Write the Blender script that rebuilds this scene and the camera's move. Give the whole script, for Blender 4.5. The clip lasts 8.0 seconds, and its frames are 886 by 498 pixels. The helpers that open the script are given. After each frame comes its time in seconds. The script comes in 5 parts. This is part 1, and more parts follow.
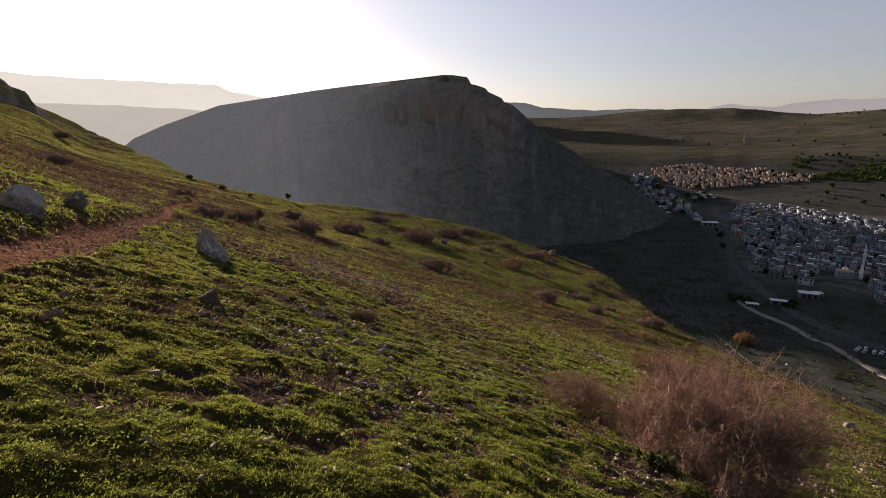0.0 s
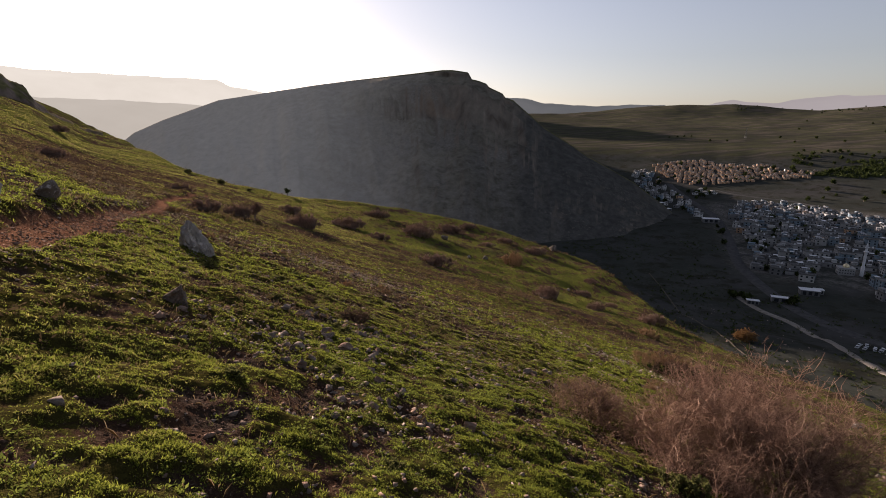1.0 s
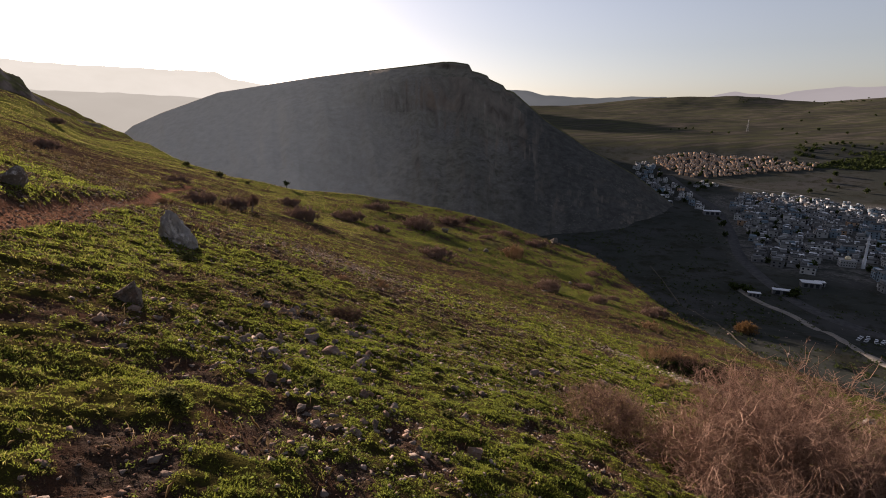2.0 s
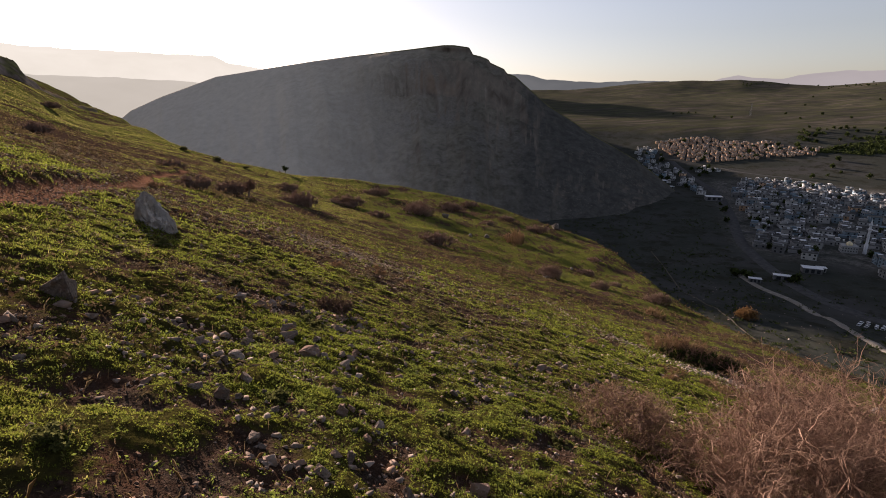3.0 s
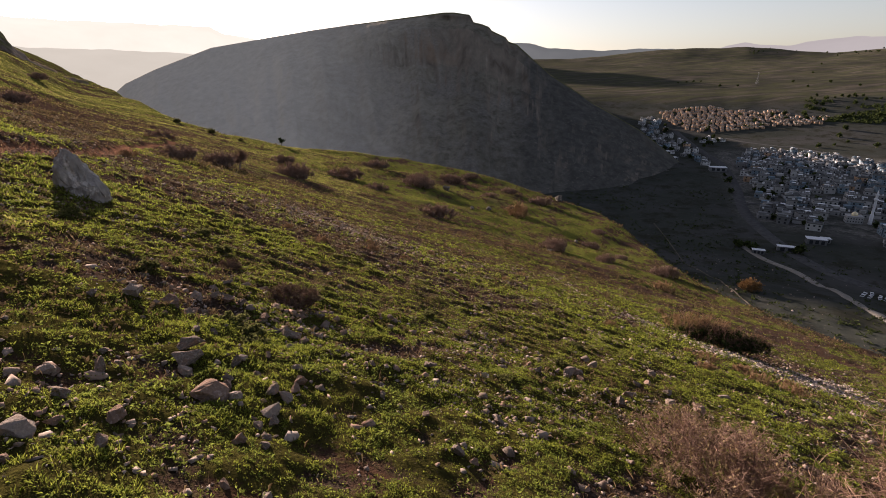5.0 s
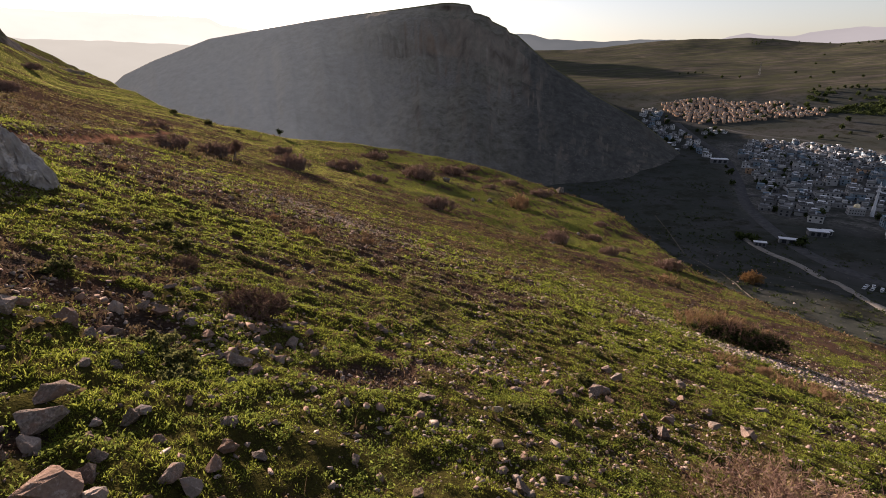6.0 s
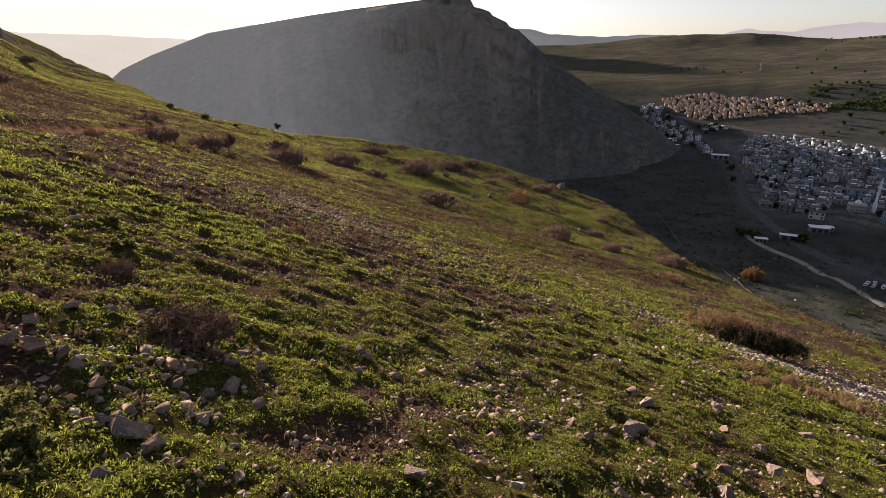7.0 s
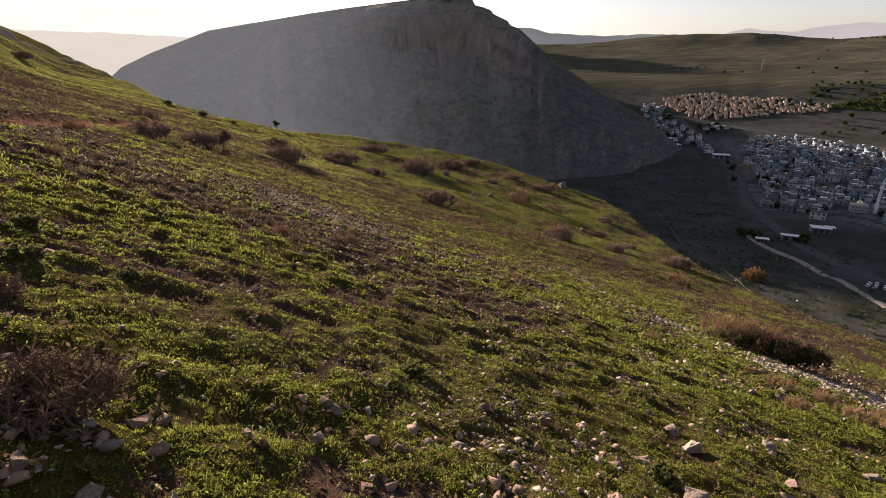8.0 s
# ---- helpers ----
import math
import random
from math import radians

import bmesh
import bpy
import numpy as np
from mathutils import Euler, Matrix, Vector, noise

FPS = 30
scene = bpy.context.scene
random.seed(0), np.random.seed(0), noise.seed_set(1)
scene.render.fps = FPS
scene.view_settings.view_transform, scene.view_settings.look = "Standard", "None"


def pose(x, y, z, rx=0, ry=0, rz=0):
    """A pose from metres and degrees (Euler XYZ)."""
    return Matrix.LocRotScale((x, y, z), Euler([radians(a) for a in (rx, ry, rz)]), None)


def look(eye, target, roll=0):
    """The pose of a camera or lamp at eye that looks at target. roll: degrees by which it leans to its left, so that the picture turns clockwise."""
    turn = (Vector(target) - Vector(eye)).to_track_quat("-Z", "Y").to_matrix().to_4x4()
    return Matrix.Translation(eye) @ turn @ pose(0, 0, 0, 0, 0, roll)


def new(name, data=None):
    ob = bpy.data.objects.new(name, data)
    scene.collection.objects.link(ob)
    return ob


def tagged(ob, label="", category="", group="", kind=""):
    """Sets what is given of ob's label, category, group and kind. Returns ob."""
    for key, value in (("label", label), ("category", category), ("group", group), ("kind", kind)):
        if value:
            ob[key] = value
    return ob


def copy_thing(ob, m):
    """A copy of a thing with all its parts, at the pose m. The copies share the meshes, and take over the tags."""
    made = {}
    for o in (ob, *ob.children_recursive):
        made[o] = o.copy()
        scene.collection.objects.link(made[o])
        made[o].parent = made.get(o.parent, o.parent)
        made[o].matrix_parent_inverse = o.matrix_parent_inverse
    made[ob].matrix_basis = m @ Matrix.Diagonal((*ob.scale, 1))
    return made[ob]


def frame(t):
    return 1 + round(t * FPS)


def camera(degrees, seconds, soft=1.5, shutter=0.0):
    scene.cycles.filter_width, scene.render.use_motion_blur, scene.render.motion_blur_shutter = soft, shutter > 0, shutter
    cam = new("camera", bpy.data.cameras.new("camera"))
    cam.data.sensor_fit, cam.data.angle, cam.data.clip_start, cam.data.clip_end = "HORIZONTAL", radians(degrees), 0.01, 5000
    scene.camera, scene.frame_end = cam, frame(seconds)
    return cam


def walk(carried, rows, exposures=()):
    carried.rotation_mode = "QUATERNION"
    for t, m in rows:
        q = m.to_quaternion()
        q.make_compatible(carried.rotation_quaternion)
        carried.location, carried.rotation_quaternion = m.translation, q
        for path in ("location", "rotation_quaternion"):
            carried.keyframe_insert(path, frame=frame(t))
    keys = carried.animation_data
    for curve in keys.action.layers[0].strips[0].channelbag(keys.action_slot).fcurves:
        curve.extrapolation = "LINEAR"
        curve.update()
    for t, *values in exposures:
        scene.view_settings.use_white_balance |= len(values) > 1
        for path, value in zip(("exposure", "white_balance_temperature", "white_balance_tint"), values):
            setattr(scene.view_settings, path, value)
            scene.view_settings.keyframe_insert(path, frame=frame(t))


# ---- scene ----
cam = camera(83.8, 8.0, soft=0.95)
PATH = [
    (0, (-0.013, 0.023, 2.35), (-0.006, 1.972, 1.903), 0.0),
    (0.5, (0.008, 0.489, 2.222), (0.014, 2.437, 1.7653), 0.1),
    (1, (0.018, 0.97, 2.088), (0.024, 2.916, 1.6242), 0.15),
    (1.5, (0.029, 1.47, 1.944), (0.034, 3.414, 1.4701), 0.1),
    (3, (0.077, 2.973, 1.517), (0.079, 4.897, 0.9699), 0.0),
    (3.5, (0.107, 3.528, 1.35), (0.107, 5.444, 0.7707), -0.1),
    (4, (0.117, 4.139, 1.168), (0.115, 6.046, 0.5614), -0.3),
    (4.5, (0.126, 4.762, 0.968), (0.123, 6.661, 0.3381), -0.4),
    (6, (0.12, 6.806, 0.311), (0.115, 8.689, -0.3682), -0.5),
    (6.5, (0.128, 7.48, 0.109), (0.123, 9.36, -0.5796), -0.5),
    (7, (0.135, 8.159, -0.087), (0.131, 10.037, -0.7829), -0.4),
    (7.5, (0.148, 8.864, -0.289), (0.144, 10.741, -0.9873), -0.3),
    (8, (0.154, 9.557, -0.481), (0.15, 11.433, -1.1807), -0.2),
]
EXPOSURE = [(0, 1.4, 6500, 25), (3.5, 1.6, 6500, 25), (8, 1.95, 6500, 25)]
walk(cam, [(t, look(eye, target, roll)) for t, eye, target, roll in PATH], EXPOSURE)

# ---- light: a low hazy sun ahead and to one side, and its sky ----
SUN_AZ, SUN_EL = -34.0, 11.5
to_sun = Vector((math.sin(radians(SUN_AZ)) * math.cos(radians(SUN_EL)), math.cos(radians(SUN_AZ)) * math.cos(radians(SUN_EL)), math.sin(radians(SUN_EL))))
world = bpy.data.worlds.new("sky")
scene.world = world
world.use_nodes = True
sky = world.node_tree.nodes.new("ShaderNodeTexSky")
sky.sky_type, sky.sun_disc = "NISHITA", False
sky.sun_elevation, sky.sun_rotation = radians(SUN_EL), radians(SUN_AZ)
sky.altitude, sky.air_density, sky.dust_density, sky.ozone_density = 100, 1.1, 1.2, 2.0
back = world.node_tree.nodes["Background"]
back.inputs["Strength"].default_value = 0.054
haze = world.node_tree.nodes.new("ShaderNodeHueSaturation")
haze.inputs["Saturation"].default_value = 0.6
world.node_tree.links.new(sky.outputs["Color"], haze.inputs["Color"])
world.node_tree.links.new(haze.outputs["Color"], back.inputs["Color"])
sun = new("sun", bpy.data.lights.new("sun", "SUN"))
sun.data.energy, sun.data.angle, sun.data.color = 5.0, radians(1.2), (1.0, 0.86, 0.69)
sun.matrix_world = look(to_sun * 100, (0, 0, 0))

# ---- materials ----
def mat(name):
    m = bpy.data.materials.new(name)
    m.use_nodes = True
    return m, m.node_tree, m.node_tree.nodes["Principled BSDF"]


def node(nt, kind, **inputs):
    n = nt.nodes.new(kind)
    for key, value in inputs.items():
        socket = n.inputs[key.replace("_", " ")]
        if isinstance(value, bpy.types.NodeSocket):
            nt.links.new(value, socket)
        else:
            socket.default_value = value
    return n


def coords(nt):
    return nt.nodes.new("ShaderNodeTexCoord").outputs["Object"]


def world_pos(nt):
    return nt.nodes.new("ShaderNodeNewGeometry").outputs["Position"]


def grain(nt, where, scale, detail=4.0, rough=0.6):
    return node(nt, "ShaderNodeTexNoise", Vector=where, Scale=scale, Detail=detail, Roughness=rough).outputs["Fac"]


def ramp(nt, fac, *stops):
    r = nt.nodes.new("ShaderNodeValToRGB")
    while len(r.color_ramp.elements) < len(stops):
        r.color_ramp.elements.new(0.5)
    for e, (at, colour) in zip(r.color_ramp.elements, stops):
        e.position, e.color = at, (*colour, 1) if len(colour) == 3 else colour
    nt.links.new(fac, r.inputs["Fac"])
    return r.outputs["Color"]


def step(nt, fac, low, high):
    n = node(nt, "ShaderNodeMapRange", Value=fac)
    n.inputs["From Min"].default_value, n.inputs["From Max"].default_value = low, high
    return n.outputs["Result"]


def blend(nt, fac, a, b):
    n = nt.nodes.new("ShaderNodeMix")
    n.data_type = "RGBA"
    sockets = {"f": n.inputs[0], "a": n.inputs[6], "b": n.inputs[7]}
    for key, value in (("f", fac), ("a", a), ("b", b)):
        if isinstance(value, bpy.types.NodeSocket):
            nt.links.new(value, sockets[key])
        else:
            sockets[key].default_value = (*value, 1) if isinstance(value, tuple) and len(value) == 3 else value
    return n.outputs[2]


def maths(nt, op, a, b=0.0):
    n = nt.nodes.new("ShaderNodeMath")
    n.operation = op
    for i, value in enumerate((a, b)):
        if isinstance(value, bpy.types.NodeSocket):
            nt.links.new(value, n.inputs[i])
        else:
            n.inputs[i].default_value = value
    return n.outputs[0]


def attribute(nt, name):
    n = nt.nodes.new("ShaderNodeAttribute")
    n.attribute_name = name
    return n.outputs["Fac"]


def bump(nt, bsdf, height, strength, distance):
    n = node(nt, "ShaderNodeBump", Height=height, Strength=strength, Distance=distance)
    nt.links.new(n.outputs["Normal"], bsdf.inputs["Normal"])


def put(nt, bsdf, colour, rough=0.9):
    nt.links.new(colour, bsdf.inputs["Base Color"])
    bsdf.inputs["Roughness"].default_value = rough
    bsdf.inputs["Specular IOR Level"].default_value = 0.0 if rough > 0.85 else 0.25


def ground_material():
    m, nt, b = mat("hillside_earth")
    p = world_pos(nt)
    fine, mid, wide = grain(nt, p, 22, 5), grain(nt, p, 2.2, 5), grain(nt, p, 0.12, 5)
    soil = ramp(nt, fine, (0.25, (0.016, 0.011, 0.008)), (0.5, (0.048, 0.034, 0.026)), (0.72, (0.11, 0.082, 0.065)))
    red = blend(nt, step(nt, mid, 0.4, 0.65), soil, (0.062, 0.034, 0.022))
    grass = ramp(nt, fine, (0.3, (0.05, 0.047, 0.014)), (0.5, (0.105, 0.10, 0.02)), (0.75, (0.18, 0.168, 0.034)))
    grass = blend(nt, attribute(nt, "sward"), blend(nt, 0.72, grass, (0.024, 0.019, 0.009)), ramp(nt, fine, (0.3, (0.046, 0.050, 0.013)), (0.5, (0.085, 0.092, 0.021)), (0.75, (0.135, 0.135, 0.036))))
    straw = blend(nt, step(nt, wide, 0.52, 0.82), grass, (0.11, 0.084, 0.054))
    cover = maths(nt, "ADD", attribute(nt, "grass"), maths(nt, "MULTIPLY", maths(nt, "SUBTRACT", fine, 0.5), 1.2))
    near = blend(nt, step(nt, cover, 0.42, 0.72), red, straw)
    path = ramp(nt, grain(nt, p, 9, 6), (0.3, (0.09, 0.043, 0.025)), (0.55, (0.19, 0.095, 0.058)), (0.75, (0.30, 0.18, 0.12)))
    near = blend(nt, attribute(nt, "path"), near, path)
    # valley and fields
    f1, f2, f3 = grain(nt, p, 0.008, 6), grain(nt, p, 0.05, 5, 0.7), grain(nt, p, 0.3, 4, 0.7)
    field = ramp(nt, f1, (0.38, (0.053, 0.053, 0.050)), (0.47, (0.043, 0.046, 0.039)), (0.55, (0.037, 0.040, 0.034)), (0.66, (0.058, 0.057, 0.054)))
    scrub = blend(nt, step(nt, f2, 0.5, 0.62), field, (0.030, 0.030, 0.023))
    scrub = blend(nt, maths(nt, "MULTIPLY", step(nt, f3, 0.6, 0.72), 0.5), scrub, (0.12, 0.105, 0.088))
    yard = ramp(nt, f3, (0.35, (0.05, 0.05, 0.042)), (0.5, (0.105, 0.10, 0.09)), (0.68, (0.17, 0.16, 0.145)))
    scrub = blend(nt, maths(nt, "MULTIPLY", attribute(nt, "yard"), step(nt, f2, 0.36, 0.56)), scrub, yard)
    strips = node(nt, "ShaderNodeMapping", Vector=p)
    strips.inputs["Scale"].default_value = (0.005, 0.024, 0.0)
    open_field = ramp(nt, grain(nt, strips.outputs[0], 1.0, 5), (0.36, (0.082, 0.069, 0.055)), (0.45, (0.064, 0.065, 0.038)), (0.53, (0.044, 0.043, 0.034)), (0.62, (0.09, 0.078, 0.062)))
    open_field = blend(nt, step(nt, f2, 0.54, 0.66), open_field, (0.055, 0.056, 0.03))
    scrub = blend(nt, attribute(nt, "field"), scrub, open_field)
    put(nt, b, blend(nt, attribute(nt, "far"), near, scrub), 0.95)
    bump(nt, b, maths(nt, "ADD", fine, maths(nt, "ADD", mid, grain(nt, p, 70, 3))), 0.9, 0.05)
    return m


def rock_material(name, dark, pale, scale, stain=(0.16, 0.10, 0.06), lichen=0.35, crust=0.0):
    m, nt, b = mat(name)
    p = coords(nt)
    shift = nt.nodes.new("ShaderNodeObjectInfo").outputs["Random"]
    add = nt.nodes.new("ShaderNodeVectorMath")
    add.operation = "ADD"
    nt.links.new(p, add.inputs[0])
    comb = node(nt, "ShaderNodeCombineXYZ", X=maths(nt, "MULTIPLY", shift, 40.0))
    nt.links.new(comb.outputs[0], add.inputs[1])
    q = add.outputs[0]
    a, c = grain(nt, q, scale, 6, 0.65), grain(nt, q, scale * 0.22, 4)
    isle = nt.nodes.new("ShaderNodeNewGeometry").outputs["Random Per Island"]
    own = maths(nt, "FRACT", maths(nt, "ADD", shift, isle))
    col = ramp(nt, a, (0.3, dark), (0.7, pale))
    col = blend(nt, step(nt, c, 0.5, 0.72), col, stain)
    col = blend(nt, maths(nt, "MULTIPLY", isle, lichen), col, dark)
    col = blend(nt, maths(nt, "MULTIPLY", step(nt, own, 0.5, 0.9), 0.6), col, stain)
    col = blend(nt, maths(nt, "MULTIPLY", step(nt, own, 0.14, 0.05), 0.45), col, tuple(min(1.3 * c, 0.6) for c in pale))
    patch = step(nt, grain(nt, q, scale * 0.45, 3, 0.7), 0.56, 0.64)
    col = blend(nt, maths(nt, "MULTIPLY", patch, crust), col, tuple(min(1.45 * c, 0.6) for c in pale))
    put(nt, b, col, 0.9)
    bump(nt, b, maths(nt, "ADD", a, c), 0.8, 0.2 / scale)
    return m


def leaf_material(name, low, high, glow=0.4, rough=0.88):
    m, nt, b = mat(name)
    isle = nt.nodes.new("ShaderNodeNewGeometry").outputs["Random Per Island"]
    patch = grain(nt, world_pos(nt), 0.7, 3)
    col = ramp(nt, maths(nt, "ADD", maths(nt, "MULTIPLY", isle, 0.6), maths(nt, "MULTIPLY", patch, 0.5)), (0.2, low), (0.8, high))
    put(nt, b, col, rough)
    t = nt.nodes.new("ShaderNodeBsdfTranslucent")
    nt.links.new(col, t.inputs["Color"])
    mix = nt.nodes.new("ShaderNodeMixShader")
    mix.inputs[0].default_value = glow
    nt.links.new(b.outputs[0], mix.inputs[1])
    nt.links.new(t.outputs[0], mix.inputs[2])
    nt.links.new(mix.outputs[0], nt.nodes["Material Output"].inputs["Surface"])
    return m


def plain_material(name, low, high, scale=3.0, rough=0.8, metal=0.0, vary=0.0):
    m, nt, b = mat(name)
    a = grain(nt, coords(nt), scale, 5)
    col = ramp(nt, a, (0.3, low), (0.7, high))
    isle = nt.nodes.new("ShaderNodeNewGeometry").outputs["Random Per Island"]
    if vary:
        col = blend(nt, maths(nt, "MULTIPLY", isle, 0.5 * vary), col, tuple(0.5 * c for c in low))
        r = nt.nodes.new("ShaderNodeObjectInfo").outputs["Random"]
        col = blend(nt, maths(nt, "MULTIPLY", r, vary), col, tuple(0.45 * c for c in low))
    put(nt, b, col, rough)
    b.inputs["Metallic"].default_value = metal
    bump(nt, b, a, 0.3, 0.02)
    return m


def mountain_material():
    m, nt, b = mat("cliff_limestone_and_scrub")
    p = coords(nt)
    stretch = node(nt, "ShaderNodeMapping", Vector=p)
    stretch.inputs["Scale"].default_value = (1, 1, 0.35)
    s = stretch.outputs[0]
    a, c, d = grain(nt, s, 0.05, 7, 0.65), grain(nt, p, 0.012, 6), grain(nt, p, 0.09, 6, 0.7)
    e = grain(nt, p, 0.3, 4, 0.7)
    rock = ramp(nt, a, (0.30, (0.085, 0.07, 0.056)), (0.46, (0.15, 0.128, 0.105)), (0.56, (0.185, 0.155, 0.125)), (0.70, (0.27, 0.235, 0.195)))
    rock = blend(nt, maths(nt, "MULTIPLY", step(nt, c, 0.54, 0.66), 0.35), rock, (0.30, 0.20, 0.13))
    scrub = ramp(nt, d, (0.35, (0.075, 0.068, 0.05)), (0.5, (0.125, 0.113, 0.085)), (0.65, (0.17, 0.153, 0.12)))
    scree = ramp(nt, e, (0.3, (0.125, 0.112, 0.092)), (0.7, (0.225, 0.203, 0.172)))
    normal = nt.nodes.new("ShaderNodeNewGeometry").outputs["True Normal"]
    up = node(nt, "ShaderNodeSeparateXYZ", Vector=normal).outputs["Z"]
    talus = blend(nt, step(nt, maths(nt, "ADD", c, maths(nt, "MULTIPLY", maths(nt, "SUBTRACT", d, 0.5), 0.35)), 0.47, 0.62), scrub, scree)
    # Pale slope colour: bright haze over this flank is put into the base colour.
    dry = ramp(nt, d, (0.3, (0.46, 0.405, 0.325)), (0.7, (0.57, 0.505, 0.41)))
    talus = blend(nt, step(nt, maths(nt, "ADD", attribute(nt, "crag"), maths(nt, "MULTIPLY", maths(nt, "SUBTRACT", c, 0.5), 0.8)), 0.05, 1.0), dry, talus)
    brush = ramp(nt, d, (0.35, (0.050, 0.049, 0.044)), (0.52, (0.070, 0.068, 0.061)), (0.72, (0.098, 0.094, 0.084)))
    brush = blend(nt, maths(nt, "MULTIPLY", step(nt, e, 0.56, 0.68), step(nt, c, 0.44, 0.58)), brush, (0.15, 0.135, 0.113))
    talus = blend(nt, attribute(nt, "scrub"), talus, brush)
    flat = maths(nt, "ADD", maths(nt, "ADD", up, maths(nt, "MULTIPLY", maths(nt, "SUBTRACT", a, 0.5), 0.4)), maths(nt, "MULTIPLY", maths(nt, "SUBTRACT", 1.0, attribute(nt, "crag")), 0.6))
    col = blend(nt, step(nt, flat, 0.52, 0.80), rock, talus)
    heath = ramp(nt, d, (0.35, (0.055, 0.055, 0.025)), (0.65, (0.13, 0.12, 0.06)))
    col = blend(nt, step(nt, maths(nt, "ADD", attribute(nt, "rim"), maths(nt, "MULTIPLY", maths(nt, "SUBTRACT", d, 0.5), 0.6)), 0.4, 0.7), col, heath)
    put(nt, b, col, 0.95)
    bump(nt, b, maths(nt, "ADD", maths(nt, "MULTIPLY", a, attribute(nt, "crag")), maths(nt, "MULTIPLY", d, 0.5)), 0.5, 3.0)
    return m


def spur_material():
    m, nt, b = mat("brown_crag_and_grass")
    p = coords(nt)
    a, c = grain(nt, p, 0.25, 6, 0.65), grain(nt, p, 0.06, 5)
    rock = ramp(nt, a, (0.32, (0.15, 0.115, 0.09)), (0.68, (0.34, 0.265, 0.21)))
    green = ramp(nt, a, (0.35, (0.10, 0.09, 0.045)), (0.65, (0.18, 0.165, 0.07)))
    green = blend(nt, step(nt, c, 0.45, 0.6), green, (0.16, 0.12, 0.085))
    normal = nt.nodes.new("ShaderNodeNewGeometry").outputs["Normal"]
    up = node(nt, "ShaderNodeSeparateXYZ", Vector=normal).outputs["Z"]
    put(nt, b, blend(nt, step(nt, maths(nt, "ADD", up, maths(nt, "MULTIPLY", maths(nt, "SUBTRACT", a, 0.5), 0.4)), 0.55, 0.75), rock, green), 0.95)
    bump(nt, b, a, 0.6, 1.0)
    return m


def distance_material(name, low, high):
    """Far ridges; kilometres of bright air are painted on as their own glow."""
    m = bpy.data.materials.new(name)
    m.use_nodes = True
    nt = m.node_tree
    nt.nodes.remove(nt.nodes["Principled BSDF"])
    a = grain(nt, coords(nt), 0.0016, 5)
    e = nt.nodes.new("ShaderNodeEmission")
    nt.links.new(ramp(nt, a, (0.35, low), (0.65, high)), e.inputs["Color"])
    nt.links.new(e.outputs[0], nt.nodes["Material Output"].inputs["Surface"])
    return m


EARTH = ground_material()
LIMESTONE = rock_material("weathered_limestone", (0.085, 0.066, 0.053), (0.32, 0.262, 0.22), 11.0, (0.25, 0.155, 0.11), 0.6, 0.4)
BOULDER = rock_material("grey_boulder_limestone", (0.06, 0.052, 0.045), (0.33, 0.30, 0.27), 8.0, (0.13, 0.10, 0.075), 0.35, 0.8)
GRASS = leaf_material("winter_grass", (0.069, 0.086, 0.016), (0.235, 0.262, 0.041), 0.55)
HERB = leaf_material("dark_herb_leaves", (0.05, 0.058, 0.018), (0.14, 0.14, 0.05), 0.4)
STRAW = leaf_material("dry_straw", (0.16, 0.11, 0.055), (0.34, 0.25, 0.14), 0.3)
TWIG = leaf_material("dry_thorn_twigs", (0.09, 0.055, 0.042), (0.34, 0.22, 0.16), 0.12)
TWIG_DARK = leaf_material("dark_brown_twigs", (0.10, 0.064, 0.05), (0.29, 0.19, 0.145), 0.15)
# Paler copy of the brown twigs: distance haze is put into the colour.
HAZED_DRY_TWIG = leaf_material("grey_brown_hazed_twigs", (0.14, 0.095, 0.078), (0.34, 0.24, 0.19), 0.3)
BARK = plain_material("grey_bark", (0.10, 0.075, 0.055), (0.26, 0.21, 0.165), 12.0)
CREST_LEAF = leaf_material("evergreen_leaves", (0.018, 0.028, 0.010), (0.06, 0.075, 0.025), 0.25)
CLIFF = mountain_material()
SPUR = spur_material()
CONCRETE = plain_material("rendered_house_wall", (0.19, 0.192, 0.195), (0.30, 0.302, 0.304), 0.5, 0.9, 0.0, 0.8)
PALE_WALL = plain_material("whitewashed_house_wall", (0.42, 0.42, 0.41), (0.62, 0.615, 0.60), 0.5, 0.9, 0.0, 0.8)
# Warm low sun on the upper village is put into this wall colour.
WARM_WALL = plain_material("sun_warm_sand_house_wall", (0.46, 0.29, 0.18), (0.60, 0.42, 0.28), 0.5, 0.9, 0.0, 0.6)
BLUE_WALL = plain_material("blue_grey_house_wall", (0.15, 0.20, 0.24), (0.22, 0.28, 0.32), 0.5, 0.9, 0.0, 0.4)
ROOF = plain_material("flat_concrete_roof", (0.17, 0.17, 0.168), (0.38, 0.375, 0.365), 0.4, 0.9, 0.0, 0.9)
TIN = plain_material("white_sheet_metal", (0.42, 0.43, 0.44), (0.62, 0.63, 0.645), 0.8, 0.6)
PANE = plain_material("dark_window_pane", (0.02, 0.022, 0.026), (0.035, 0.038, 0.042), 1.0, 0.15)
ASPHALT = plain_material("worn_asphalt", (0.05, 0.05, 0.05), (0.085, 0.083, 0.08), 0.3, 0.9)
GRAVEL = plain_material("pale_gravel_track", (0.15, 0.135, 0.115), (0.25, 0.225, 0.195), 0.3, 0.95)
TRAIL = plain_material("trodden_earth", (0.065, 0.057, 0.044), (0.11, 0.096, 0.076), 0.3, 0.95)
BRASS = plain_material("gilded_dome", (0.55, 0.46, 0.28), (0.70, 0.60, 0.40), 0.8, 0.35, 0.6)
